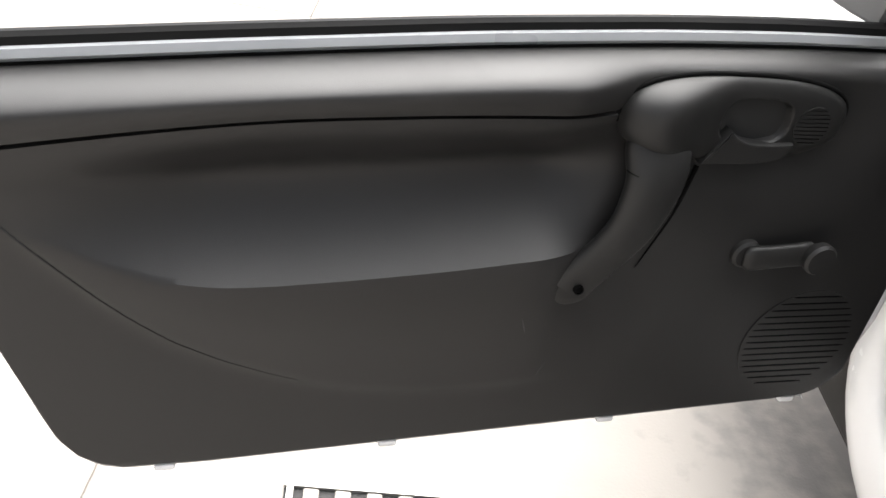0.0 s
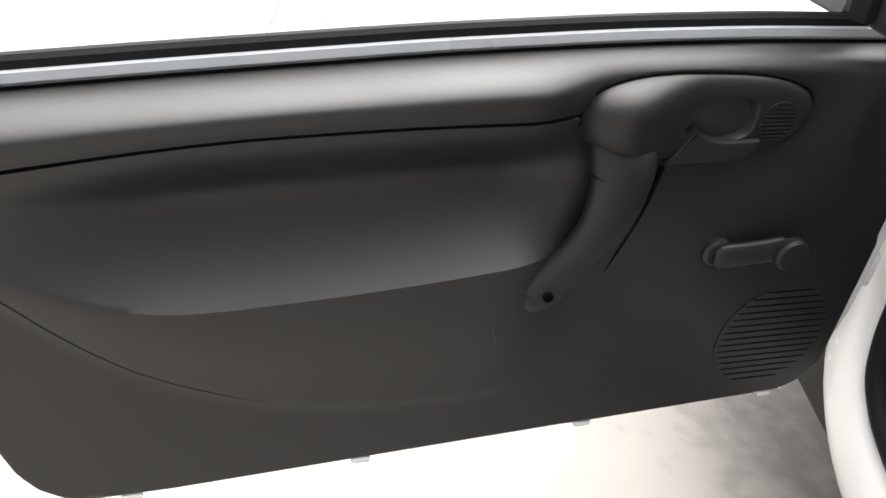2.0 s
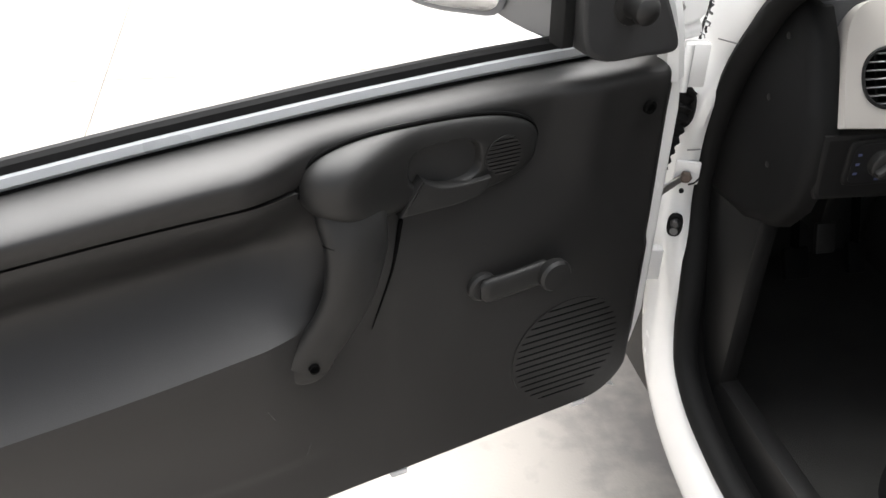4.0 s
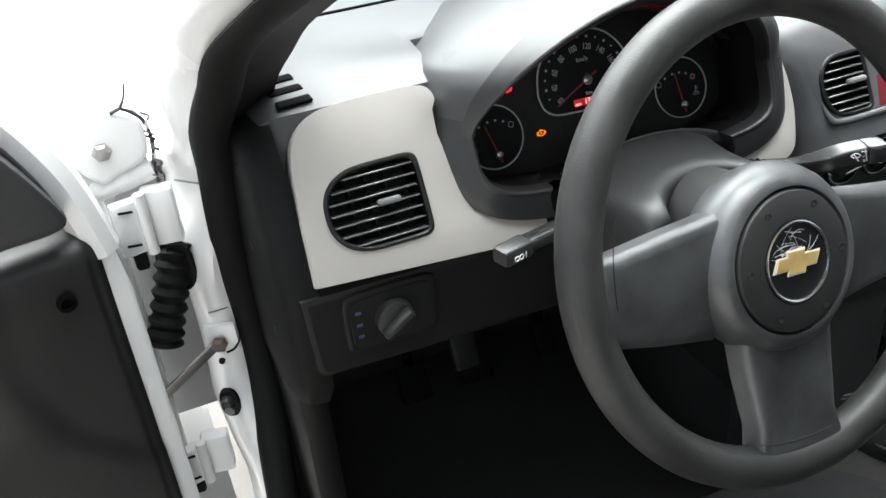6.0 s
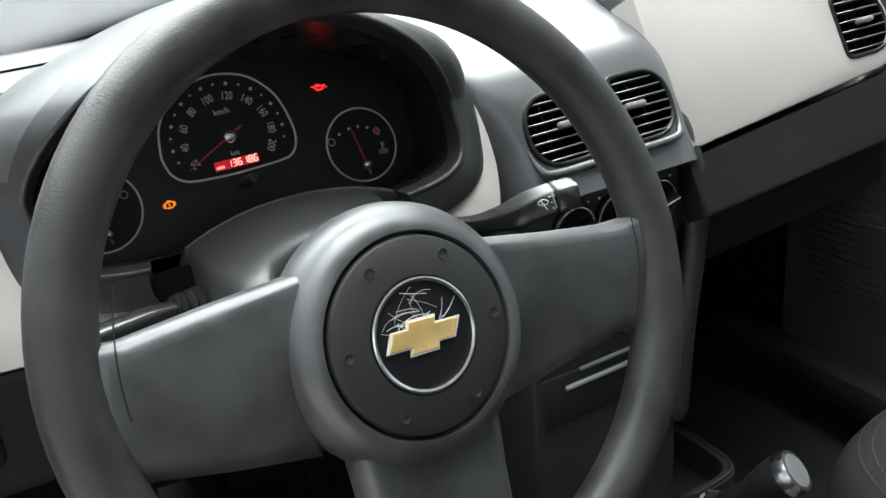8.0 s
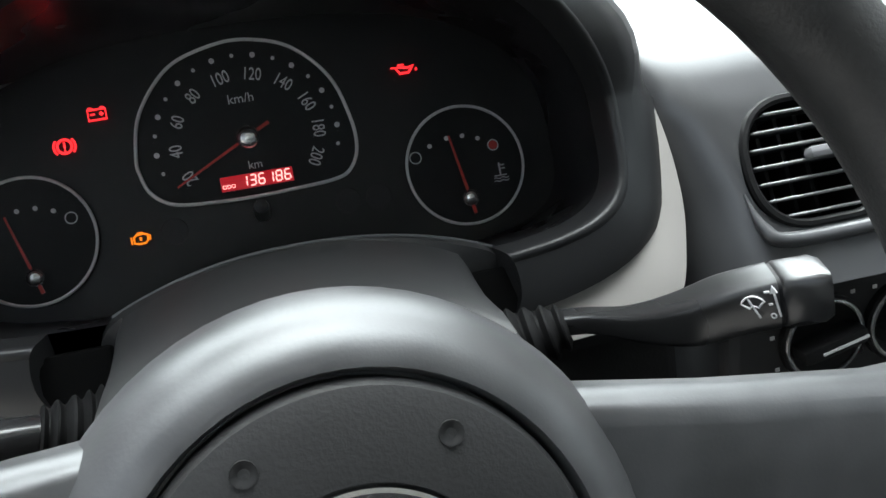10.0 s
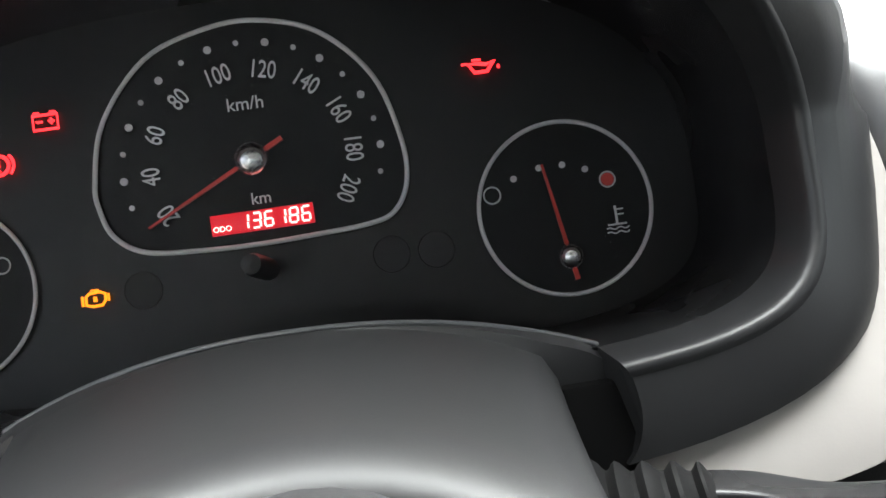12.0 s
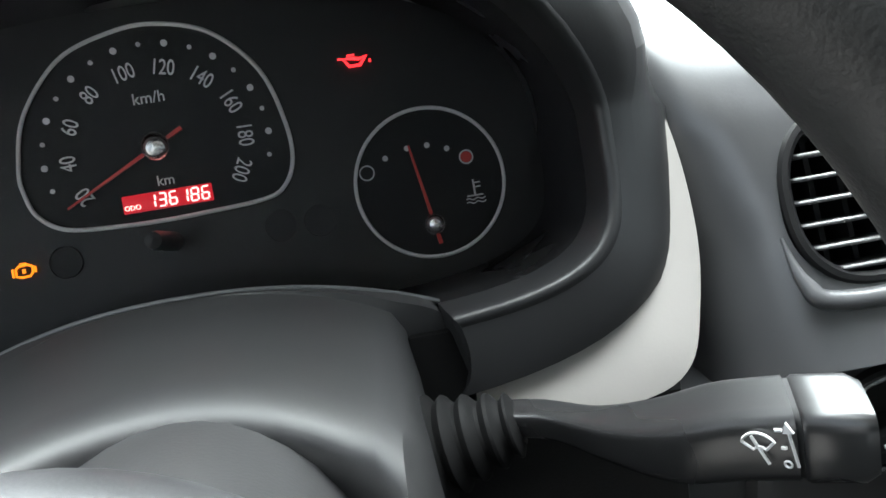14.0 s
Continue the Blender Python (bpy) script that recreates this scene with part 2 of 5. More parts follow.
def oval(cx, cy, a, b, n=48, e=2.0, top=None):
    """A rounded outline; e squares it off, top gives the upper half its own height."""
    out = []
    for k in range(n):
        t = 2 * math.pi * k / n
        c, s = math.cos(t), math.sin(t)
        h = top if top and s > 0 else b
        out.append((cx + a * math.copysign(abs(c) ** (2 / e), c), cy + h * math.copysign(abs(s) ** (2 / e), s)))
    return out


def round2(pts, n=5):
    """A closed outline rounded through a few points in X, Y."""
    return [(v.x, v.y) for v in curve([(x, y, 0) for x, y in pts], n, True)]


def step(a, b, x):
    t = min(1.0, max(0.0, (x - a) / (b - a)))
    return t * t * (3 - 2 * t)


def line(x, xs, ys):
    return float(np.interp(x, xs, ys))


def soft(x, xs, ys, d=0.045):
    """The same line with its corners eased."""
    return 0.25 * line(x - d, xs, ys) + 0.5 * line(x, xs, ys) + 0.25 * line(x + d, xs, ys)


def words(name, text, size, m, material, parent, label="", depth=0.0003):
    """Raised lettering in the built-in font, centred on m."""
    cu = bpy.data.curves.new(name, "FONT")
    cu.body, cu.size, cu.extrude, cu.align_x, cu.align_y = text, size, depth, "CENTER", "CENTER"
    tmp = new(name, cu)
    bpy.context.view_layer.update()
    me = bpy.data.meshes.new_from_object(tmp.evaluated_get(bpy.context.evaluated_depsgraph_get()))
    bpy.data.objects.remove(tmp)
    me.materials.append(material)
    ob = new(name, me)
    ob.parent, ob.matrix_local = parent, m
    return tagged(ob, label=label)


def slotted(cx, cy, r, n, z0, z1, fill=0.30):
    """A round grille plate with parallel slots cut through it."""
    holes = []
    for k in range(n):
        y = -r * 0.94 + (k + 0.5) * 2 * r * 0.94 / n
        h, half = r * 0.94 / n * 2 * fill / 2, 0.95 * math.sqrt(max(0.0, r * r - y * y)) - 0.0006
        if half > h * 2:
            holes.append([(cx + px, cy + y + py) for px, py in oval(0, 0, half, h, 16, 5.0)])
    return pierced(oval(cx, cy, r, r, 56), holes, z0, z1)


def ribs(name, parent, material, cx, cy, rx, ry, n, z, h, thick, tilt=0.0):
    """Parallel bars that fill a round grille."""
    for k in range(n):
        y = -ry + (k + 0.5) * 2 * ry / n
        half = rx * math.sqrt(max(0.02, 1 - (y / ry) ** 2))
        part(name, box((cx, cy + y, z), (2 * half, h, thick), 0.0008, (tilt, 0, 0), seg=1), material, parent)

# ---- ground ----
GA = -2.0
ground = tagged(new("ground"), "pale weathered concrete forecourt in cast slabs", "ground", kind="structure")
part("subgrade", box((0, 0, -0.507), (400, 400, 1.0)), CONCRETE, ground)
SL = 3.0
bm_slab = box((0, 0, -0.01), (SL - 0.005, SL - 0.005, 0.02), 0.002, seg=1)
slab_me = None
for i in range(-3, 4):
    for j in range(-3, 4):
        if slab_me is None:
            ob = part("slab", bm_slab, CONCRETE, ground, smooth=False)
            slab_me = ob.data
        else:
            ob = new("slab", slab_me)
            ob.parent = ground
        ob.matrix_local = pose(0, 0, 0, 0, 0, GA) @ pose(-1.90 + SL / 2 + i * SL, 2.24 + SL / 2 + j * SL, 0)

grate = thing("drain_grate", pose(-1.573, 0.126, 0, 0, 0, 2.5), "pale barred drain grate set in the concrete", "drain grate")
part("pit", box((0.36, -0.13, 0.002), (0.74, 0.27, 0.004)), BLACK, grate)
for y in (0.0, -0.26):
    part("frame_bar", box((0.36, y - 0.004, 0.006), (0.74, 0.012, 0.012), 0.002), METAL, grate)
for x in (0.0, 0.72):
    part("frame_bar", box((x, -0.132, 0.006), (0.012, 0.25, 0.012), 0.002), METAL, grate)
for k in range(13):
    part("bar", box((0.036 + 0.054 * k, -0.132, 0.008), (0.027, 0.235, 0.012), 0.003), CONCRETE, grate)

# ---- body shell ----
# the driver's door opening, front and bottom: y, z and the x of its seal
SEAL = [(-0.62, 1.36, -0.625), (-0.42, 1.255, -0.658), (-0.25, 1.175, -0.678), (-0.1, 1.1, -0.697), (-0.03, 1.05, -0.702), (0.025, 1.0, -0.709), (0.062, 0.95, -0.707), (0.09, 0.9, -0.707), (0.108, 0.85, -0.707), (0.122, 0.8, -0.707), (0.13, 0.74, -0.704), (0.128, 0.68, -0.704), (0.102, 0.62, -0.71), (0.076, 0.56, -0.7175), (0.058, 0.5, -0.722), (0.02, 0.445, -0.7258), (-0.08, 0.405, -0.7272), (-0.3, 0.39, -0.7277), (-1.25, 0.38, -0.728)]
ring = [(v.x, v.y, v.z + 0.006) for v in curve(SEAL, 5)]


def along_ring(post, sill, upper):
    """Loops of a section (outward, away from the opening) that follow the door opening, from windscreen post to sill."""
    loops = []
    for i, (y, z, x) in enumerate(ring):
        a, b = ring[max(i - 1, 0)], ring[min(i + 1, len(ring) - 1)]
        d = Vector((b[0] - a[0], b[1] - a[1])).normalized()
        ny, nz = -d.y, d.x
        f, h, g = step(0.52, 0.66, z), step(0.80, 0.90, z), 1 - 0.6 * step(1.0, 1.12, z)
        row = []
        for (o1, k1), (o2, k2), (o3, k3) in zip(post, sill, upper):
            o, k = h * o3 + (1 - h) * (f * o1 + (1 - f) * o2), g * (h * k3 + (1 - h) * (f * k1 + (1 - f) * k2))
            row.append((x - o, y + ny * k, z + nz * k))
        loops.append(row)
    return loops


POST = [(-0.006, 0.02), (-0.004, 0.0), (0.017, -0.01), (0.027, -0.015), (0.037, -0.013), (0.047, -0.002), (0.053, 0.02), (0.055, 0.06), (0.047, 0.14), (-0.006, 0.14)]
SILL = [(-0.006, 0.02), (-0.004, 0.0), (0.008, 0.003), (0.018, 0.014), (0.025, 0.030), (0.029, 0.054), (0.029, 0.080), (0.024, 0.104), (0.012, 0.128), (-0.006, 0.128)]
UPPER = [(-0.006, 0.02), (-0.004, 0.0), (0.006, -0.002), (0.014, 0.003), (0.024, 0.014), (0.032, 0.030), (0.038, 0.05), (0.040, 0.09), (0.03, 0.14), (-0.006, 0.14)]
car_body = thing("car_body", pose(0, 0, 0), "white painted small pickup cab with the driver's door open", "car body", kind="structure")
part("door_surround", loft(along_ring(POST, SILL, UPPER)), PAINT, car_body)
tub = [(0.004 + 0.018 * math.cos(a), -0.004 + 0.014 * math.sin(a)) for a in (2 * math.pi * k / 12 for k in range(12))]
part("door_seal", loft(along_ring(tub, tub, tub)), RUBBER, car_body, "black rubber door seal")
lip = [(-0.012, -0.004), (-0.012, 0.020), (-0.052, 0.050), (-0.056, 0.016)]
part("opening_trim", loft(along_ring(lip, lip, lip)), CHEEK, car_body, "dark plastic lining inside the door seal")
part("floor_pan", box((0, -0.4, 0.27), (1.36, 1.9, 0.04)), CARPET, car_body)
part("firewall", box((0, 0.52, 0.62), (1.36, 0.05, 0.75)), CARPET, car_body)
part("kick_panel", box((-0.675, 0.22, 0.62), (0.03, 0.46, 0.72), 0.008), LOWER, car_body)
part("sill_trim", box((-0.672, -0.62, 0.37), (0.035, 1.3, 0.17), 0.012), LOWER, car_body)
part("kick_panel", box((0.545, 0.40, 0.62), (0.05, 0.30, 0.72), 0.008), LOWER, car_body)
part("sill_trim", box((0.472, -0.12, 0.372), (0.060, 0.90, 0.060), 0.022), STACK, car_body)
part("tunnel", box((0, -0.35, 0.36), (0.24, 1.7, 0.18), 0.05), CARPET, car_body)
part("roof", box((-0.04, -0.85, 1.47), (1.16, 1.0, 0.05), 0.02), PAINT, car_body)
# unseen headlining, pale to bounce light into the cab
part("headlining", box((-0.04, -0.85, 1.43), (1.10, 0.96, 0.02), 0.006), LINER, car_body)
# unseen back wall and header, raised to block light from behind
part("back_wall", box((-0.07, -1.30, 0.72), (1.28, 0.06, 0.90), 0.01), LOWER, car_body)
part("rear_header", box((-0.07, -1.30, 1.40), (1.20, 0.06, 0.10), 0.01), LINER, car_body)
part("pillar", tube([(0.56, 0.42, 0.98), (0.54, 0.02, 1.24), (0.51, -0.38, 1.44)], 0.035, 10), PAINT, car_body)
part("pillar", tube([(-0.66, 0.42, 0.98), (-0.635, 0.02, 1.24), (-0.58, -0.38, 1.44)], 0.03, 10), PAINT, car_body)
# unseen rear pillar, added wide to block light from behind
part("pillar", box((-0.68, -1.26, 0.95), (0.10, 0.16, 1.0), 0.02), PAINT, car_body)
part("pillar", box((0.54, -1.28, 1.15), (0.10, 0.10, 0.6), 0.02), PAINT, car_body)
part("passenger_side", box((0.61, -0.4, 0.60), (0.06, 1.95, 0.74), 0.02), PAINT, car_body)
part("bonnet", loft([[(x, y, z - 0.10 * ((x + 0.07) / 0.70) ** 2) for x in np.linspace(-0.74, 0.60, 13)] for y, z in ((0.50, 0.95), (0.8, 0.93), (1.1, 0.88), (1.35, 0.78))], closed=False), PAINT, car_body)
part("fender", loft([[(-0.66, y, 0.93), (-0.74, y, 0.925), (-0.795, y, 0.89), (-0.815, y, 0.82), (-0.82, y, 0.62), (-0.81, y, 0.32), (-0.76, y, 0.30)] for y in (0.17, 0.22, 0.5, 0.9, 1.3)], closed=False), PAINT, car_body)
ws = part("windscreen", loft([[(-0.62, 0.47, 0.97), (-0.05, 0.56, 0.97), (0.54, 0.47, 0.97)], [(-0.56, -0.36, 1.44), (-0.05, -0.30, 1.45), (0.48, -0.36, 1.44)]], closed=False), GLASS, car_body)
ws.visible_shadow = False
part("rear_window", box((-0.07, -1.30, 1.26), (1.16, 0.006, 0.20)), TINTED, car_body, "rear window glass").visible_shadow = False
part("passenger_window", box((0.545, -0.45, 1.17), (0.006, 1.5, 0.46)), GLASS, car_body, "passenger window glass").visible_shadow = False

# ---- driver's door ----
door = thing("car_door", axes((-0.78, 0.031, 0), (0.968, 0.25, 0), (0, 0, 1)), "open white car door with dark grey moulded plastic inner trim", "car door")


def d_bot(u):
    if u > -0.115:
        return 0.527 - 0.097 * math.sqrt(max(0, 1 - ((u + 0.115) / 0.08) ** 2))
    return line(u, [-1.14, -1.096, -1.07, -1.056, -1.038, -1.015, -0.99, -0.9, -0.115], [0.69, 0.552, 0.473, 0.434, 0.407, 0.390, 0.383, 0.384, 0.430])


def d_top(u):
    return soft(u, [-1.14, -1.06, -0.88, -0.64, -0.44, -0.28, -0.03], [0.858, 0.866, 0.884, 0.906, 0.920, 0.927, 0.930])


def d_seam(u):
    return soft(u, [-1.14, -1.07, -0.93, -0.83, -0.66, -0.49, -0.03], [0.803, 0.816, 0.837, 0.849, 0.859, 0.863, 0.863])


def d_lip(u):
    return soft(u, [-1.14, -1.03, -0.99, -0.95, -0.88, -0.77, -0.65, -0.54, -0.45, -0.03], [0.747, 0.711, 0.687, 0.675, 0.671, 0.678, 0.689, 0.704, 0.713, 0.713])


def d_low(u):
    return soft(u, [-1.14, -1.08, -1.01, -0.935, -0.83, -0.74, -0.61, -0.51, -0.42], [0.79, 0.726, 0.649, 0.583, 0.532, 0.503, 0.495, 0.502, 0.52])


def d_relief(u, w):
    g, s, l = d_top(u), d_seam(u), d_lip(u)
    near = step(-1.12, -0.86, u) * (1 - step(-0.56, -0.44, u))
    if w >= s:
        t = (w - s) / (g - s)
        z = 0.006 + 0.008 * (1 - 0.9 * step(-0.56, -0.42, u)) * math.sin(math.pi * min(1, t)) - 0.056 * (1 - math.sqrt(max(0.0, 1 - (max(0.0, t - 0.60) / 0.40) ** 2)))
        z -= 0.008 * step(-0.56, -0.46, u) * (1 - step(0.6, 1.0, t))
        if w < s + 0.0024:
            z -= 0.012 * (1 - step(-0.52, -0.49, u))
    elif w >= l:
        q = (w - l) / (s - l)
        dip = 0.025 - 0.066 * (1 - (1 - min(1.0, q / 0.64)) ** 2) + 0.045 * step(0.50, 1.0, q)
        z = near * dip + (1 - near) * (0.006 - 0.008 * step(-0.56, -0.46, u)) * step(0.0, 1.0, q)
    else:
        z = near * 0.025 * step(d_low(u) - 0.03, l - 0.004, w)
    if u < -0.40 and w < l:
        z += 0.002 * step(d_low(u) - 0.009, d_low(u) + 0.007, w) * (1 - step(-0.55, -0.45, u)) - 0.001
    z -= 0.014 * step(0.74, 0.84, w) * step(-0.56, -0.46, u) * (1 - step(-0.22, -0.12, u))
    edge = line(w, [0.40, 0.66, 0.69, 0.75, 0.82, 0.93, 0.96], [0.2, 0.02, -0.055, -0.112, -0.139, -0.132, -0.12])
    z -= 0.004 * step(edge - 0.014, edge + 0.016, u)
    z -= 0.012 * (1 - step(0.0, 0.016, w - d_bot(u))) + 0.012 * step(-0.05, -0.036, u)
    return z


us = list(np.linspace(-1.135, -1.0, 22)[:-1]) + list(np.linspace(-1.0, -0.12, 100)[:-1]) + list(np.linspace(-0.12, -0.0352, 26))
cols = []
for u in us:
    b, l, s, g = d_bot(u), d_lip(u), d_seam(u), d_top(u)
    ws_ = list(np.linspace(b, l, 40)[:-1]) + list(np.linspace(l, s - 0.002, 34)) + [s, s + 0.0011, s + 0.0022, s + 0.0036] + list(np.linspace(s + 0.008, g - 0.008, 16)) + list(np.linspace(g - 0.0065, g - 0.0012, 6)) + [g - 0.0007, g - 0.0003, g]
    col = [(u, b, -0.035)] + [(u, w, d_relief(u, w)) for w in ws_] + [(u, g, -0.075)]
    cols.append(col)
bm = loft(cols, closed=False)
part("trim_panel", bm, PANEL, door, "dark grey grained door trim with a long scooped armrest")
# black tube drawn for the shade in a shallow crease of the trim
part("crease_line", tube([(u, d_low(u), d_relief(u, d_low(u)) + 0.0002) for u in np.linspace(-1.125, -0.80, 40)], [0.0014 - 0.0012 * k / 39 for k in range(40)], 6), BLACK, door)
belt = [(u, d_top(u), 0) for u in np.linspace(-1.13, -0.11, 40)]
part("belt_moulding", loft([[(u, w - 0.004, -0.061), (u, w + 0.002, -0.054), (u, w + 0.007, -0.0505), (u, w + 0.015, -0.053), (u, w + 0.018, -0.064), (u, w - 0.004, -0.072)] for u, w, _ in belt]), BELT, door, "satin grey belt moulding under the window")
part("window_seal", loft([[(u, w + 0.014, -0.057), (u, w + 0.024, -0.058), (u, w + 0.028, -0.062), (u, w + 0.027, -0.071), (u, w + 0.010, -0.073)] for u, w, _ in belt]), RUBBER, door, "black rubber window wiper seal")
part("belt_gap", tube([(u, w + 0.0005, -0.0535) for u, w, _ in belt], 0.0022, 6), VOID, door)
# painted shell behind the trim
sh = [(u, d_bot(u) + 0.010) for u in np.linspace(-1.13, -0.06, 50)] + [(-0.030, 0.50), (-0.020, 0.56), (-0.020, 0.86), (-0.026, 0.925), (-0.045, 0.985), (-0.10, 0.962)] + [(u, d_top(u) - 0.010) for u in np.linspace(-0.14, -1.13, 20)]
part("door_shell", plate(sh, -0.085, -0.062, 0.004), PAINT, door, "white painted steel door shell")
sh2 = [(u, d_bot(u) + 0.006) for u in np.linspace(-1.13, -0.06, 50)] + [(-0.02, 0.52), (0.004, 0.56), (0.004, 0.88), (-0.01, 0.95), (-0.06, 0.955)] + [(u, d_top(u) - 0.025) for u in np.linspace(-0.14, -1.13, 20)]
part("outer_skin", plate(sh2, -0.100, -0.085, 0.004), PAINT, door)
part("door_edge", plate([(-0.060, 0.485), (-0.028, 0.505), (-0.016, 0.56), (-0.016, 0.86), (-0.024, 0.93), (-0.046, 0.93), (-0.046, 0.56)], -0.09, -0.018, 0.004), PAINT, door)
fr = curve([(-0.030, 0.90, -0.03), (-0.052, 0.99, -0.03), (-0.105, 1.08, -0.032), (-0.20, 1.17, -0.036), (-0.38, 1.28, -0.044), (-0.62, 1.34, -0.05), (-0.92, 1.35, -0.05), (-1.10, 1.28, -0.05), (-1.15, 0.90, -0.04)], 6)
part("window_frame", tube(fr, 0.017, 8, up=(0, 0, 1)), PAINT, door, "white painted upper door frame")

# mirror sail, knob and mirror
part("mirror_cover", plate(round2([(-0.190, 1.13), (-0.186, 0.985), (-0.158, 0.950), (-0.105, 0.946), (-0.056, 0.948), (-0.066, 0.985), (-0.098, 1.040), (-0.150, 1.10)]), -0.03, 0.006, 0.006), STACK, door, "black triangular mirror cover")
part("glass_channel", plate([(-0.200, 0.965), (-0.186, 0.965), (-0.190, 1.14), (-0.206, 1.14)], -0.035, -0.008, 0.003), RUBBER, door)
part("mirror_knob", lathe([(0.024, 0.004), (0.023, 0.008), (0.015, 0.010), (0.013, 0.018), (0.016, 0.026), (0.015, 0.034), (0.009, 0.039), (0.0005, 0.040)], 24, c=(-0.128, 1.010, 0)), HANDLE, door)
part("screw_hole", lathe([(0.0080, -0.012), (0.0080, -0.0075), (0.0052, -0.007), (0.0050, -0.011), (0.0005, -0.0112)], 24, c=(-0.0755, 0.880, 0.008)), VOID, door)

# pull handle with release lever and tweeter
HZ = -0.012
HC = (-0.357, 0.861)
rows = []
for k in range(0, 73):
    r = max(k / 72, 0.01)
    lp = []
    for x, y in oval(*HC, 0.138, 0.049, 192, 2.6):
        u, w = HC[0] + (x - HC[0]) * r, HC[1] + (y - HC[1]) * r
        h = 0.012 + 0.035 * (1 - step(-0.47, -0.36, u))
        z = h * (1 - r ** 5) ** 0.5
        cup = (abs(u + 0.338) / 0.043) ** 3.0 + (abs(w - 0.862) / 0.026) ** 3.0
        z -= 0.0125 * (1 - step(0.60, 1.15, cup))
        lp.append((u, w, z + HZ))
    rows.append(lp)
rows.append([(x, y, HZ - 0.02) for x, y, z in rows[-1]])
part("handle_bezel", loft(rows), HANDLE, door, "rounded dark plastic handle surround")
part("bezel_gap", tube([(x, y, HZ + 0.0015) for x, y in oval(*HC, 0.1390, 0.0500, 72, 2.6)[1:38]], [0.0004 + 0.0022 * step(0, 8, k) for k in range(37)], 8), VOID, door)
arm = curve([(-0.438, 0.866, HZ - 0.012), (-0.442, 0.850, HZ + 0.002), (-0.446, 0.830, HZ + 0.017), (-0.447, 0.798, HZ + 0.031), (-0.458, 0.750, HZ + 0.036), (-0.474, 0.712, HZ + 0.032), (-0.494, 0.678, HZ + 0.026), (-0.506, 0.655, HZ + 0.022)], 6)
wid = [0.020, 0.034, 0.038, 0.034, 0.0285, 0.026, 0.0265, 0.0275]
part("grab_handle", tube(arm, [float(np.interp(k / 6, range(8), wid)) for k in range(len(arm))], 24, flat=0.50, up=(0, 0, 1), e=2.3), HANDLE, door, "curved dark plastic pull handle")
part("handle_joint", tube([(-0.447 + 0.0350 * math.cos(a), 0.806 - 0.004 * math.cos(a), HZ + 0.0285 + 0.0172 * math.sin(a)) for a in np.linspace(0, math.pi, 20)], 0.0008, 6), VOID, door)
part("handle_foot", lathe([(0.033, -0.004), (0.032, 0.010), (0.027, 0.016), (0.016, 0.0185), (0.0005, 0.019)], 28, c=(-0.504, 0.660, 0)), HANDLE, door)
part("screw", lathe([(0.0062, 0.012), (0.0060, 0.0225), (0.0042, 0.0225), (0.0045, 0.020), (0.0005, 0.020)], 16, c=(-0.502, 0.662, 0.0065)), VOID, door)
# near-black tube drawn for the pull handle's shadow on the panel
part("handle_shadow", tube(curve([(-0.385, 0.803, -0.0075), (-0.399, 0.745, -0.001), (-0.424, 0.672, 0.0005)], 5), [0.0026, 0.0026, 0.0025, 0.0024, 0.0022, 0.0020, 0.0017, 0.0014, 0.0011, 0.0008, 0.0005], 8), VOID, door)
part("release_lever", plate([(v.x, v.y) for v in curve([(-0.366, 0.853, 0), (-0.356, 0.845, 0), (-0.340, 0.839, 0), (-0.318, 0.8375, 0), (-0.284, 0.839, 0)], 4)] + [(-0.288, 0.826), (-0.298, 0.818), (-0.330, 0.8135), (-0.392, 0.8125)], HZ, HZ + 0.0185, 0.0025), HANDLE, door)
# floor coloured black for the shade inside the shallow cup
part("lever_recess", plate(oval(-0.338, 0.862, 0.0420, 0.0250, 40, 3.0), HZ - 0.01, HZ + 0.0030), BLACK, door)
part("tweeter_recess", lathe([(0.0215, 0.002), (0.0215, 0.0112), (0.0005, 0.0112)], 32, c=(-0.267, 0.859, HZ)), VOID, door)
part("tweeter_grille", slotted(-0.267, 0.859, 0.0230, 9, HZ + 0.008, HZ + 0.0132, 0.30), HANDLE, door, "slotted tweeter grille")

# window crank
crank = part("window_crank", lathe([(0.019, -0.002), (0.0185, 0.006), (0.015, 0.009), (0.0005, 0.009)], 24, c=(-0.286, 0.692, 0)), HANDLE, door, "dark plastic window winder")
part("crank_arm", tube(curve([(-0.292, 0.689, 0.010), (-0.264, 0.693, 0.013), (-0.237, 0.697, 0.015), (-0.203, 0.701, 0.016)], 4), [0.009, 0.0155, 0.0165, 0.0165, 0.0162, 0.016, 0.016, 0.016, 0.016, 0.016, 0.0165, 0.0165, 0.010], 18, flat=0.42, e=2.6), HANDLE, crank)
part("crank_knob", lathe([(0.012, 0.012), (0.012, 0.018), (0.020, 0.021), (0.021, 0.030), (0.018, 0.034), (0.0005, 0.035)], 24, c=(-0.202, 0.700, 0)), HANDLE, crank)

# loudspeaker grille
part("speaker_recess", plate(oval(-0.150, 0.548, 0.080, 0.080, 40), -0.006, 0.0004), VOID, door)
part("speaker_grille", slotted(-0.150, 0.548, 0.083, 15, -0.004, 0.0013, 0.28), PANEL, door, "slotted loudspeaker grille")
for u in (-0.115, -0.389, -0.681, -0.945):
    part("trim_clip", box((u, d_bot(u) + 0.0060, -0.0085), (0.024, 0.010, 0.014), 0.0035), PALE, door, "white trim clip at the panel's edge")

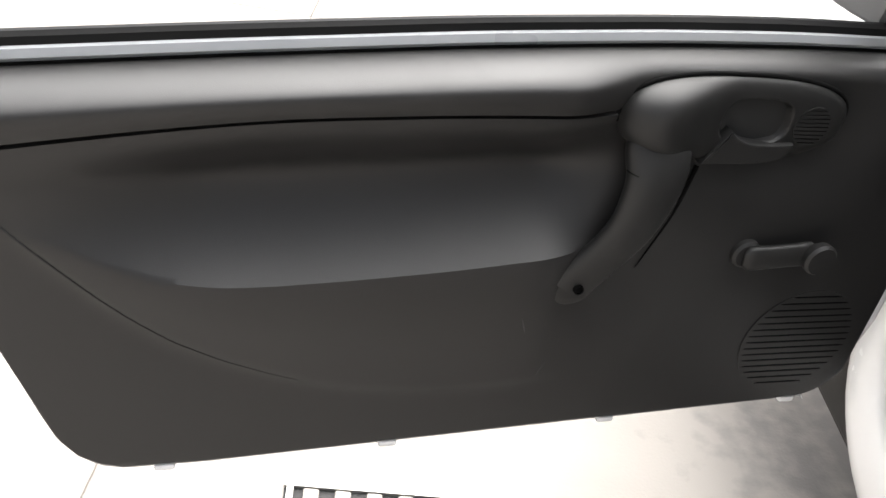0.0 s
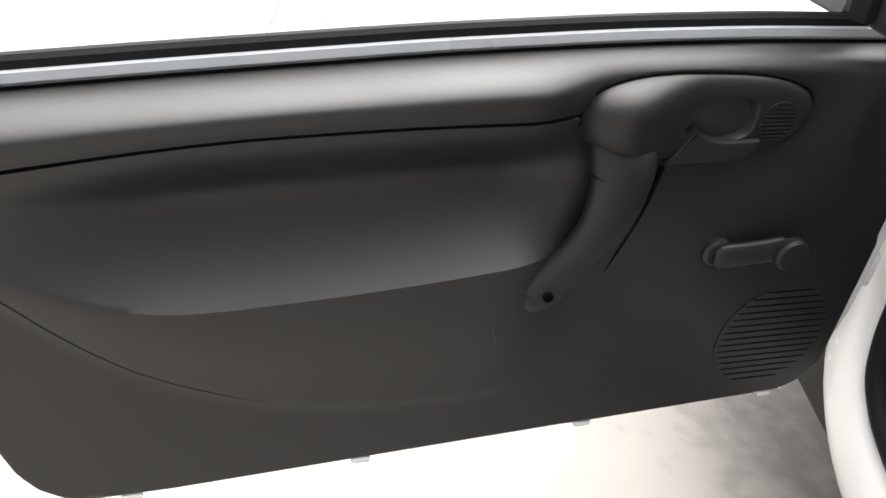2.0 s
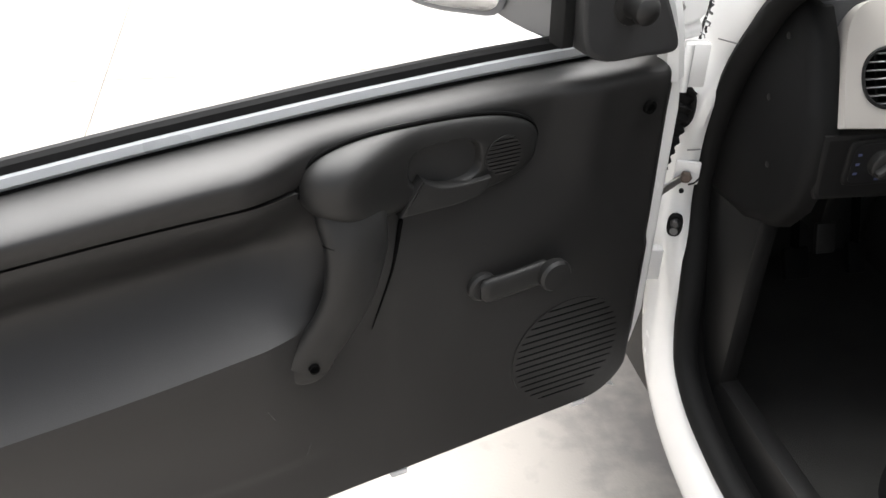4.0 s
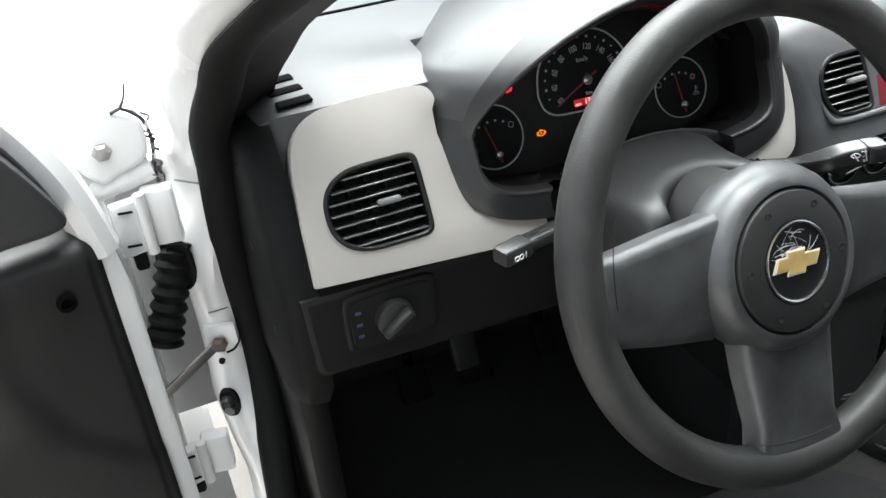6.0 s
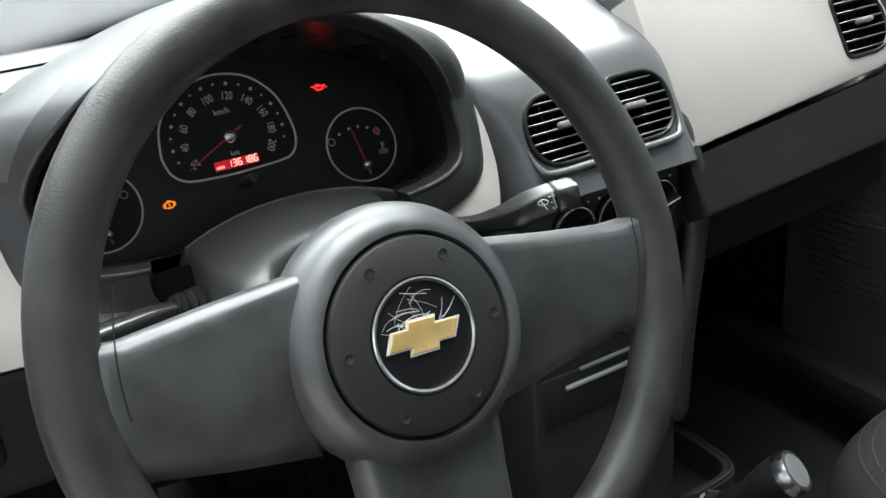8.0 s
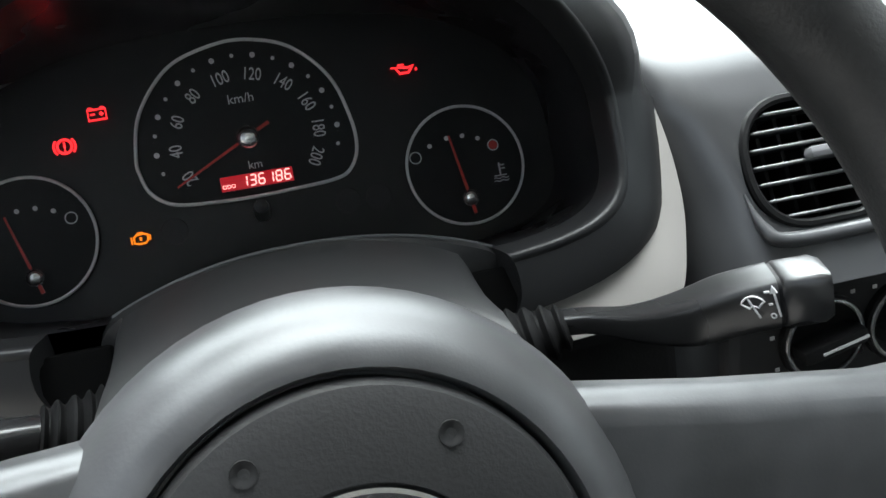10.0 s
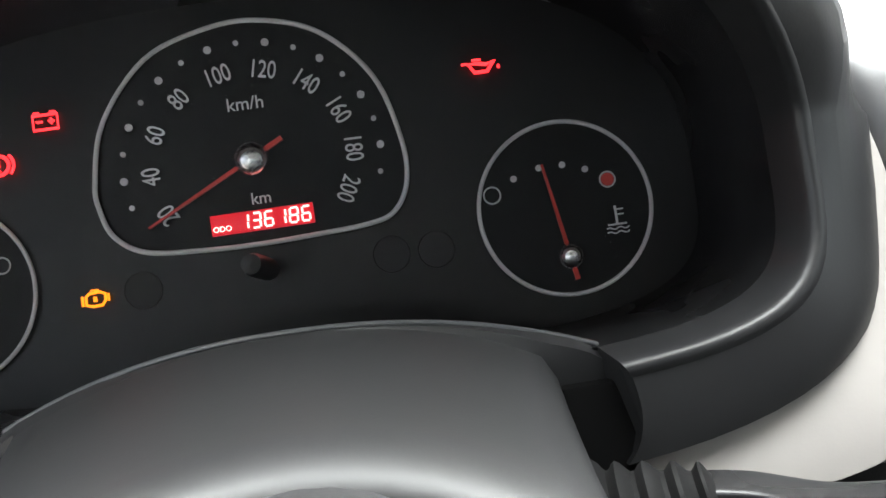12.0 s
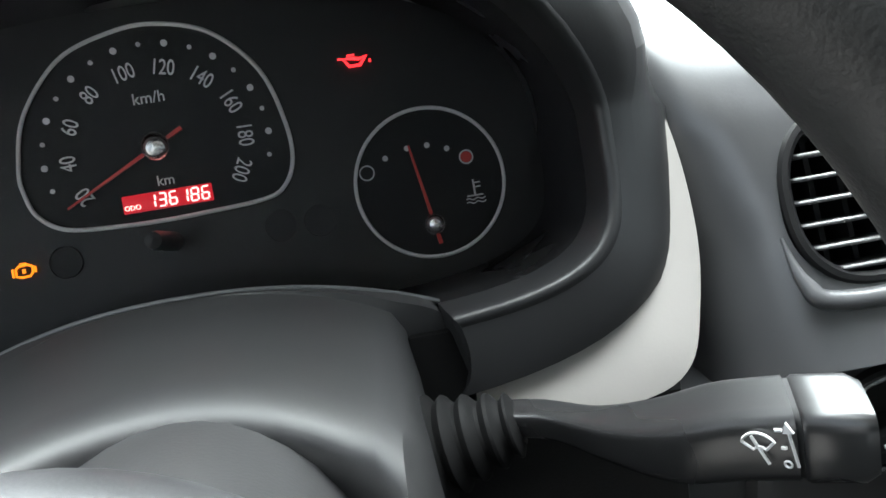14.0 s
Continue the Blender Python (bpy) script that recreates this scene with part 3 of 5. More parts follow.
for (ua, wa), (ub, wb) in (((-0.511, 0.509), (-0.504, 0.531)), ((-0.556, 0.615), (-0.546, 0.591))):
    part("scuff", tube([(ua + (ub - ua) * q, wa + (wb - wa) * q, d_relief(ua + (ub - ua) * q, wa + (wb - wa) * q) + 0.0002) for q in np.linspace(0, 1, 6)], [0.0002, 0.0007, 0.0004, 0.0008, 0.0005, 0.0002], 6), STACK, door)

# door mirror
mirror = thing("door_mirror", door.matrix_world @ pose(-0.272, 1.040, -0.165, 0, -25, 0), "grey door mirror with a bright reflecting glass", "mirror")
MIRROR = round2([(0.072, -0.066), (0.030, -0.070), (-0.020, -0.060), (-0.062, -0.034), (-0.086, 0.008), (-0.086, 0.050), (-0.050, 0.072), (0.040, 0.074), (0.072, 0.060), (0.078, 0.0)], 4)
part("housing", loft([[(x * k, y * k, z) for x, y in MIRROR] for k, z in ((1.0, 0.010), (1.05, 0.008), (1.08, -0.006), (1.0, -0.045), (0.66, -0.075), (0.1, -0.085))]), GREY, mirror)
part("mirror_glass", plate([(x * 0.955, y * 0.955) for x, y in MIRROR], 0.006, 0.0112), CHROME, mirror)
arm_bm = loft([[(u + du, w, z + dz) for du, dz, w in ((-0.010, -0.02, lo), (0.022, -0.01, lo), (0.022, 0.0, hi), (-0.010, 0.0, hi))] for u, z, lo, hi in ((-0.160, -0.050, 0.944, 1.10), (-0.186, -0.100, 0.952, 1.10), (-0.215, -0.165, 0.970, 1.09))])
bmesh.ops.bevel(arm_bm, geom=list(arm_bm.edges), offset=0.006, segments=2, affect="EDGES")
arm_bm.transform(mirror.matrix_world.inverted() @ door.matrix_world)
part("mirror_arm", arm_bm, GREY, mirror)

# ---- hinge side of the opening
# grey colour stands in for white paint in the shade behind the door
part("hinge_pillar", box((-0.790, 0.180, 0.757), (0.090, 0.012, 0.31), 0.003), GREY, car_body, "pillar behind the door hinges, grey for shaded white paint")
for x, z, s in ((-0.772, 0.891, 0.058), (-0.783, 0.594, 0.052)):
    hinge = thing("hinge_bracket", pose(x, 0.100, z), "white painted steel door hinge", "hinge", "door hinges")
    part("body_leaf", box((0.013, 0.004, 0), (0.030, 0.018, s), 0.004, (0, 0, -10)), PAINT, hinge)
    part("door_leaf", box((-0.017, -0.002, -0.002), (0.028, 0.014, s * 0.93), 0.003, (0, 0, 12)), PAINT, hinge)
    part("hinge_pin", tube([(-0.003, -0.007, -s * 0.53), (-0.003, -0.007, s * 0.53)], 0.0055, 12, up=(0, 1, 0)), PAINT, hinge)
    for dz in (-0.3, 0.3):
        part("leaf_slot", box((-0.018, -0.010, dz * s), (0.013, 0.003, 0.0016), 0, (0, 12, 12)), RUBBER, hinge)
    part("hinge_stop", box((-0.016, 0.004, -s * 0.5 - 0.012), (0.013, 0.012, 0.020), 0.004), RUBBER, hinge, "black rubber stop under the hinge")
boot = thing("wiring_boot", pose(-0.774, 0.112, 0.806), "black corrugated rubber wiring boot", "rubber boot")
bp_ = curve([(-0.016, -0.010, -0.054), (-0.008, -0.006, -0.032), (0.003, 0.000, -0.004), (0.013, 0.008, 0.022), (0.020, 0.016, 0.040)], 10)
part("bellows", tube(bp_, [0.0165 + 0.0022 * math.sin(k * 1.35) for k in range(len(bp_))], 16), RUBBER, boot)
bm = plate(oval(0, 0, 0.019, 0.030, 28, 2.4), 0, 0.005, 0.002)
bm.transform(pose(0.016, 0.008, 0.020, 90, 0, -30))
part("grommet", bm, RUBBER, boot)
strap = thing("check_strap", pose(-0.7386, 0.110, 0.7277), "steel door check strap with rusty bolt", "check strap")
part("strap_arm", box((-0.042, -0.010, -0.020), (0.092, 0.004, 0.011), 0.001, (0, -26, 12)), METAL, strap)
part("bracket", box((0.004, 0.004, 0.003), (0.034, 0.008, 0.034), 0.003, (0, 0, -22)), PAINT, strap)
part("bolt", lathe([(0.0085, 0), (0.0085, 0.005), (0.0055, 0.008), (0.0005, 0.008)], 6), RUST, strap).matrix_local = pose(0.000, -0.002, 0.0, 90, 0, -22)
part("lower_bolt", lathe([(0.0035, 0), (0.0035, 0.003), (0.0005, 0.004)], 8), RUBBER, strap).matrix_local = pose(-0.002, -0.001, -0.022, 90, 0, -22)
part("strap_wire", tube(curve([(0.004, -0.006, -0.011), (0.014, -0.006, -0.008), (0.022, -0.002, 0.002)], 5), 0.0012, 6), RUBBER, strap)
switch = thing("door_switch", pose(-0.7435, 0.103, 0.6555) @ pose(0, 0, 0, 90, 0, -28), "black rubber courtesy light switch", "switch")
part("surround", plate(oval(0, 0, 0.0105, 0.0180, 28, 2.6), 0, 0.006, 0.0025), RUBBER, switch)
part("plunger", lathe([(0.0065, 0.005), (0.0065, 0.011), (0.0045, 0.014), (0.0005, 0.0145)], 16, c=(0, 0.006, 0)), STACK, switch)
part("plunger", lathe([(0.0055, 0.005), (0.0055, 0.009), (0.0005, 0.010)], 16, c=(0, -0.0075, 0)), GREY, switch)

# end of the wing above the upper hinge
wing = thing("wing_end", axes((-0.790, 0.104, 0.960), (1, 0, 0), (0, 0, 1)), "white painted wing end with bolt and cracked sealant", "body panel")
part("flange", plate(round2([(-0.070, 0.062), (-0.020, 0.048), (0.026, 0.030), (0.036, 0.014), (0.031, -0.012), (0.004, -0.022), (-0.014, -0.026), (-0.040, 0.010)], 4), -0.030, 0.0, 0.004), PAINT, wing)
part("flange_roll", tube([(-0.022, -0.036, -0.016), (0.010, -0.031, -0.016), (0.034, -0.026, -0.016)], 0.013, 16), PAINT, wing)
part("bolt", lathe([(0.0085, 0), (0.0085, 0.003), (0.006, 0.0055), (0.0005, 0.006)], 6, c=(-0.0037, 0.004, 0)), METAL, wing)
part("dark_gap", tube(curve([(0.020, 0.0385, -0.002), (0.030, 0.032, -0.003), (0.038, 0.020, -0.004), (0.040, 0.0, -0.006), (0.037, -0.020, -0.008), (0.036, -0.040, -0.008)], 5), [0.0022, 0.0018, 0.0016, 0.0016, 0.0018] * 5 + [0.002], 8), STACK, wing, "dark gap with cracked sealant")
part("panel_joint", tube([(0.012, 0.036, -0.001), (0.021, 0.039, 0.0), (0.026, 0.047, 0.0), (0.030, 0.060, 0.0)], [0.0022, 0.0020, 0.0010, 0.0008], 6), STACK, wing)
for k in range(9):
    a = k * 2.1
    part("sealant", tube([(0.036 + 0.004 * math.sin(a), 0.030 - 0.0075 * k, -0.004), (0.040 + 0.003 * math.cos(a), 0.026 - 0.0075 * k, -0.003), (0.041 + 0.003 * math.sin(a * 1.7), 0.022 - 0.0075 * k, -0.004)], 0.0013 + 0.0005 * math.sin(a), 6), (GREY, PALE, GREY, STACK)[k % 4], wing)
for za, xa, ya, xb, yb in ((0.927, -0.741, 0.092, -0.719, 0.074), (0.766, -0.742, 0.111, -0.722, 0.114)):
    part("panel_joint", tube([(xa, ya, za), ((xa + xb) / 2, (ya + yb) / 2 - 0.001, za - 0.001), (xb, yb, za - 0.002)], 0.0009, 6), GREY, car_body)

# ---- dashboard ----
dashboard = thing("dashboard", pose(0, 0, 0), "grained grey dashboard with beige trim panels", "dashboard")
full = [(0.50, 0.975), (0.30, 0.990), (0.15, 1.007), (0.06, 1.0115), (0.022, 1.0075), (0.000, 1.001), (-0.007, 0.985), (-0.018, 0.893), (-0.020, 0.865), (-0.066, 0.860), (-0.066, 0.81), (-0.056, 0.788), (-0.02, 0.772), (0.12, 0.735), (0.46, 0.72)]
cut = [(0.50, 0.975), (0.30, 0.990), (0.15, 1.007), (0.10, 1.0098), (0.082, 1.0100), (0.068, 0.985), (0.062, 0.955), (0.060, 0.893), (0.055, 0.865), (-0.066, 0.858), (-0.066, 0.81), (-0.056, 0.788), (-0.02, 0.772), (0.12, 0.735), (0.46, 0.72)]
low = [(0.50, 0.955), (0.30, 0.955), (0.15, 0.950), (0.10, 0.945), (0.082, 0.940), (0.068, 0.930), (0.062, 0.915), (0.060, 0.893), (0.055, 0.865), (-0.066, 0.858), (-0.066, 0.81), (-0.056, 0.788), (-0.02, 0.772), (0.12, 0.735), (0.46, 0.72)]
stations = [(-0.688, full, 0.022, 0.022), (-0.682, full, 0.010, 0.010), (-0.670, full, 0.003, 0.003), (-0.655, full, 0, 0), (-0.512, full, 0, 0), (-0.507, cut, 0, 0), (-0.203, cut, 0, 0), (-0.198, cut, 0, 0), (-0.196, low, 0, 0), (0.020, low, 0, 0), (0.024, full, 0, 0), (0.1, full, 0, 0), (0.285, full, 0, 0), (0.305, full, 0.006, 0.002), (0.320, full, 0.022, 0.006), (0.36, full, 0.06, 0.010), (0.42, full, 0.10, 0.016), (0.515, full, 0.14, 0.024)]
part("dash_body", loft([[(x, y + d * (1 if y < 0.14 else 0.3), z - e * (1 if z > 0.9 else -1)) for y, z in pr] for x, pr, d, e in stations]), DASH, dashboard)
TRIM = axes((-0.36, -0.068, 0.901), (1, 0, 0), (0, 0.030, 0.056))


def on(frame_m, name, bm, material, parent, label=""):
    """A part built in a frame of its own on a thing."""
    bm.transform(parent.matrix_world.inverted() @ frame_m)
    return part(name, bm, material, parent, label)


def vent_shape(u0, u1, w0, w1, left_round, right_round, g):
    cx, cy, a, b = (u0 + u1) / 2, (w0 + w1) / 2, (u1 - u0) / 2, (w1 - w0) / 2
    out = []
    for k in range(48):
        t = 2 * math.pi * k / 48
        c, s = math.cos(t), math.sin(t)
        e = 2.4 if (c < 0 and left_round) or (c >= 0 and right_round) else 9.0
        out.append((cx + (a + g) * math.copysign(abs(c) ** (2 / e), c), cy + (b + g) * math.copysign(abs(s) ** (2 / e), s)))
    return out


CL = axes((-0.36, 0, 0.915), (1, 0, 0), (0, 0.373, 0.928))


def hoop(ga, gb, gt, n=80):
    """The rounded opening of the instrument hood, grown sideways, below and above."""
    out = []
    for k in range(n):
        c, s = math.cos(2 * math.pi * k / n), math.sin(2 * math.pi * k / n)
        e, h = (2.6, 0.086 + gt) if s > 0 else (4.2, 0.060 + gb)
        out.append((0.002 + (0.163 + ga) * math.copysign(abs(c) ** (2 / e), c), 0.026 + h * math.copysign(abs(s) ** (2 / e), s)))
    return out


def hood_foot(n=80):
    """Where the hood meets the trim below and runs back over the dashboard above."""
    out = []
    for k in range(n):
        c, s = math.cos(2 * math.pi * k / n), math.sin(2 * math.pi * k / n)
        if s <= 0:
            x, y, z = 0.176 * abs(c) ** (2 / 3.5), 0.026 - 0.085 * abs(s) ** (2 / 3.5), 0.052 + 0.018 * step(0, 1, -s)
        else:
            xs = (0.176, 0.161, 0.154, 0.122, 0.064, 0.0) if c > 0 else (0.176, 0.1725, 0.164, 0.133, 0.070, 0.0)
            x, y, z = (line(s, [0, 0.35, 0.55, 0.75, 0.87, 1.0], row) for row in (xs, (0.026, 0.074, 0.098, 0.122, 0.152, 0.176), (0.052, 0.012, -0.009, -0.066, -0.143, -0.210)))
        out.append(Vector((0.002 + math.copysign(x, c) * (1.020 if c > 0 else 1.0), y, z)))
    return out


def under_hood():
    """The cut-out of the trim that follows the hood, in the trim's own plane."""
    m, out = TRIM.inverted() @ CL, []
    for v in hood_foot():
        a, d = m @ Vector((0.002 + (v.x - 0.002) * (0.975 + 0.030 * step(0.012, 0.040, v.y)), 0.026 + (v.y - 0.026) * 0.97, v.z)), m.to_3x3() @ Vector((0, 0, 1))
        p = a - d * (a.z / d.z)
        out.append((p.x, p.y))
    low = [p for p in out[20:] if p[1] < 0.10 and (p[0] < 0 or p[1] < 0.02)]
    up = [p for p in out[:40] if p[1] < 0.052 and p[0] > 0]
    return low + up


left = [(-0.306, -0.020), (-0.304, 0.03)] + [(v.x, v.y) for v in curve([(-0.302, 0.05, 0), (-0.299, 0.080, 0), (-0.291, 0.101, 0), (-0.275, 0.1145, 0), (-0.252, 0.1190, 0), (-0.21, 0.120, 0), (-0.182, 0.1185, 0), (-0.171, 0.113, 0), (-0.168, 0.104, 0)], 4)] + under_hood() + [(v.x, v.y) for v in curve([(0.1785, 0.066, 0), (0.1812, 0.051, 0), (0.1825, 0.033, 0), (0.1818, 0.013, 0), (0.1780, -0.006, 0), (0.1730, -0.021, 0), (0.164, -0.029, 0), (0.150, -0.0325, 0)], 4)] + [(0.0, -0.040), (-0.11, -0.034)]
on(TRIM, "driver_trim", pierced(left, [vent_shape(-0.281, -0.199, -0.001, 0.065, True, False, 0.002)], -0.028, 0.004, 0.0045), BEIGE, dashboard, "matt beige driver's side trim panel")


cheek = [(0.10, 0.998), (0.03, 1.0015), (-0.004, 0.996), (-0.030, 0.964), (-0.058, 0.905), (-0.073, 0.872), (-0.075, 0.815), (-0.064, 0.768), (-0.034, 0.728), (0.02, 0.703), (0.12, 0.695), (0.36, 0.72), (0.36, 0.985)]
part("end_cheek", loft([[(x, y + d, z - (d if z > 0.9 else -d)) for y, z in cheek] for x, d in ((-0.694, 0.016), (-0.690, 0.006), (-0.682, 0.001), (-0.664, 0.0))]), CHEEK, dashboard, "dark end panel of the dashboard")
for y, z in ((0.02, 0.955), (0.03, 0.875), (0.0, 0.80)):
    part("end_screw", lathe([(0.004, 0), (0.004, 0.001), (0.0005, 0.0015)], 12), HANDLE, dashboard).matrix_local = pose(-0.694, y, z, 0, -90, 0)


def vent(parent, m, u0, u1, w0, w1, n, left_round, right_round, name="air_vent", tab=0.0):
    """A framed air vent with a dark throat, slats and a thumb tab."""
    cx, cy, a, b = (u0 + u1) / 2, (w0 + w1) / 2, (u1 - u0) / 2, (w1 - w0) / 2

    def shape(g):
        return vent_shape(u0, u1, w0, w1, left_round, right_round, g)

    v = on(m, name, loft([[(x, y, z) for x, y in shape(g)] for g, z in ((0.0030, 0.002), (0.0022, 0.0038), (0.0004, 0.0042), (-0.0012, 0.0025), (-0.002, -0.030))], caps=False), HOOD, parent, "dark air vent with slats")
    on(m, "throat", plate(shape(-0.003), -0.032, -0.030), BLACK, v)
    for k in range(n):
        y = cy - b + (k + 0.6) * 2 * b / (n + 0.2)
        t = math.sqrt(max(0.05, 1 - abs((y - cy) / b) ** 2.6))
        l0, l1 = cx - a * (t if left_round else 0.97), cx + a * (t if right_round else 0.97)
        on(m, "slat", box(((l0 + l1) / 2, y, -0.006), (l1 - l0 - 0.004, 0.0016, 0.020), 0.0006, (6, 0, 0), seg=1), SLAT, v)
    for q in (0.3, 0.5, 0.7):
        on(m, "vane", box((u0 + q * (u1 - u0), cy, -0.020), (0.002, 2 * b - 0.01, 0.016)), BLACK, v)
    on(m, "tab", box((cx + tab * 2 * a, cy + 0.001, 0.006), (0.021, 0.0058, 0.008), 0.0025), TAB, v, "grey thumb tab")
    return v


vent(dashboard, TRIM @ pose(0, 0, 0.002), -0.281, -0.199, -0.001, 0.065, 7, True, False, tab=0.12)
for k in range(3):
    on(axes((-0.640, 0.034, 1.0103), (1, 0.1, 0), (0, 1, 0.12)), "demist_slot", box((0, -0.022 + 0.021 * k, -0.0016), (0.030, 0.0105, 0.003), 0.001), VOID, dashboard)
on(axes((-0.52, 0.25, 0.9958), (1, 0, 0), (0, 1, -0.11)), "demist_slot", box((0, 0, 0), (0.20, 0.006, 0.004), 0.001), VOID, dashboard)
FACE = axes((-0.36, -0.070, 0.84), (1, 0, 0), (0, 0, 1))
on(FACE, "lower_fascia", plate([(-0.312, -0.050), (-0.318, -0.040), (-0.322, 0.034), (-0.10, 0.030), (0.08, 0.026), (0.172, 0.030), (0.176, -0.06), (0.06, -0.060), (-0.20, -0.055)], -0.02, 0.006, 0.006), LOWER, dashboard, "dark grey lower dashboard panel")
sw = on(FACE, "light_switch", plate(oval(-0.246, -0.002, 0.043, 0.030, 32, 7), 0.0, 0.010, 0.003), LOWER, dashboard, "headlamp switch panel with rotary knob")
on(FACE, "switch_face", plate(oval(-0.246, -0.002, 0.037, 0.025, 32, 7), 0.008, 0.0112), HOOD, sw)
on(FACE, "rotary_knob", lathe([(0.017, 0.010), (0.0165, 0.020), (0.014, 0.022), (0.0005, 0.0225)], 28, c=(-0.246, -0.002, 0)), HANDLE, sw)
on(FACE @ pose(-0.246, -0.002, 0, 0, 0, 35), "knob_grip", box((0, 0, 0.025), (0.032, 0.010, 0.014), 0.004), HANDLE, sw)
for dx, dy in ((-0.03, 0.012), (-0.03, 0.0), (-0.03, -0.012), (0.0, -0.021)):
    on(FACE, "switch_mark", box((-0.246 + dx, dy - 0.002, 0.0115), (0.005, 0.003, 0.0006)), BLUE, sw)

# ---- instrument binnacle ----
cluster = thing("instrument_cluster", CL, "black instrument cluster with lit red warning lamps and white rings", "instrument cluster")


def lip_edge(g, dz, n=80):
    """The mouth of the hood, grown by g and set back by dz: a peaked arch above, squarer and shallower below."""
    out = []
    for k in range(n):
        c, s = math.cos(2 * math.pi * k / n), math.sin(2 * math.pi * k / n)
        e, h = (1.62, 0.080) if s > 0 else (4.8, 0.0585)
        z = 0.070 + (0.060 * step(0, 1, s) if s > 0 else 0.006 * step(0, 1, -s))
        out.append(Vector((0.002 + (0.1520 + g) * math.copysign(abs(c) ** (2 / e), c), 0.026 + (h + g) * math.copysign(abs(s) ** (2 / e), s), z - dz)))
    return out


def hood_skin():
    """Loops of the outer skin, from the mouth to the foot, bulging a little."""
    a, b, loops = lip_edge(0.0030, 0.0014), hood_foot(), []
    for t in (0.0, 0.04, 0.09, 0.15, 0.22, 0.30, 0.40, 0.52, 0.66, 0.82, 1.0):
        lp = []
        for k, (p, q) in enumerate(zip(a, b)):
            r = Vector((p.x - 0.002, p.y - 0.026, 0)).normalized()
            up = max(0.0, math.sin(2 * math.pi * k / 80))
            side = 0.0135 * math.exp(-((math.sin(2 * math.pi * k / 80) - 0.35) / 0.28) ** 2) if p.x > 0 else 0.0
            lp.append(p.lerp(q, t) + r * ((0.0035 + 0.0165 * up) * 4 * t * (1 - t) + side * math.sin(math.pi * t ** 0.5)))
        loops.append(lp)
    return loops + [[q - Vector((0, 0, 0.03)) for q in b]]


LIP = [lip_edge(g, dz) for g, dz in ((-0.0050, 0.014), (-0.0022, 0.0040), (-0.0014, 0.0016), (-0.0004, 0.0003), (0.0006, 0.0), (0.0018, 0.0004), (0.0030, 0.0014))]


def parted(lp):
    """The hood's section, open below where the column passes."""
    return lp[64:] + lp[:57]


def hood_end(side):
    bm = bmesh.new()
    bm.faces.new([bm.verts.new(parted(lp)[side]) for lp in LIP + hood_skin()[1:]])
    return bm


# upper skin takes the lit tone, front and sides the shaded one
skin = [parted(lp) for lp in hood_skin()]
hood = on(CL, "binnacle_hood", loft([r[19:54] for r in skin[3:]], closed=False), HOODTOP, dashboard, "grey hood over the instruments, upper skin in its lit tone")
on(CL, "hood_bezel", loft(skin[:4], closed=False), HOODSKIN, hood, "front of the hood in its shaded tone")
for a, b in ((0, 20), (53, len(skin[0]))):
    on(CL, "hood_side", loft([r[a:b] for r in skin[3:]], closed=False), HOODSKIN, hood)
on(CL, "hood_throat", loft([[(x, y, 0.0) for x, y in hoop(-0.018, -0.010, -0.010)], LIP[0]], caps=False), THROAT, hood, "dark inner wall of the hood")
on(CL, "hood_lip", loft([parted(lp) for lp in LIP], closed=False), HOODSKIN, hood, "rounded lip of the hood in its shaded tone")
for side in (0, -1):
    on(CL, "hood_end", hood_end(side), HOODSKIN, hood)
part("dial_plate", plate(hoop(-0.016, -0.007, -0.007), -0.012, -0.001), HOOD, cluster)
part("mask_edge", tube([(x, y, -0.0008) for x, y in hoop(-0.0175, -0.0085, -0.0085)[65:79]], 0.0003, 6), STACK, cluster)
for cx in (-0.1028, 0.1018):
    part("gauge_face", plate(oval(cx, 0.0165, 0.029, 0.029, 48), -0.002, -0.0004), DIAL, cluster)
lens = part("lens", loft([[(x, y, 0.016 + 0.20 * (y + 0.026) + 0.006 * (1 - (x / 0.17) ** 2)) for x in np.linspace(-0.150, 0.160, 24)] for y in np.linspace(-0.026, 0.100, 6)], closed=False), LENS, cluster, "clear plastic instrument lens")
lens.visible_shadow = False
SPEED = round2([(-0.0507, 0.046), (-0.0457, 0.066), (-0.030, 0.085), (-0.010, 0.0925), (0.008, 0.0935), (0.028, 0.087), (0.044, 0.070), (0.0505, 0.048), (0.0505, 0.033), (0.045, 0.0235), (0.036, 0.0205), (0.018, 0.0195), (0.0, 0.0190), (-0.018, 0.0195), (-0.037, 0.0215), (-0.0467, 0.028), (-0.0502, 0.037)], 6)
part("speed_face", plate(SPEED, -0.002, -0.0004), DIAL, cluster)
part("speed_ring", tube([(x, y, 0.001) for x, y in SPEED], 0.00085, 8, True), PALE, cluster, "pale ring round the speedometer")
for cx in (-0.1028, 0.1018):
    part("gauge_ring", tube([(x, y, 0.001) for x, y in oval(cx, 0.0165, 0.0292, 0.0292, 64)], 0.00075, 8, True), PALE, cluster)
HX, HY = 0.001, 0.047
for k in range(10):
    a = radians(208 - k * 26.1)
    p = (HX + 0.0333 * math.cos(a), HY + 0.0303 * math.sin(a))
    words("numeral", str(20 + 20 * k), 0.0085, pose(p[0], p[1], 0.0006) @ pose(0, 0, 0, 0, 0, math.degrees(a) - 90) @ Matrix.Diagonal((0.72, 1, 1, 1)), PALE, cluster)
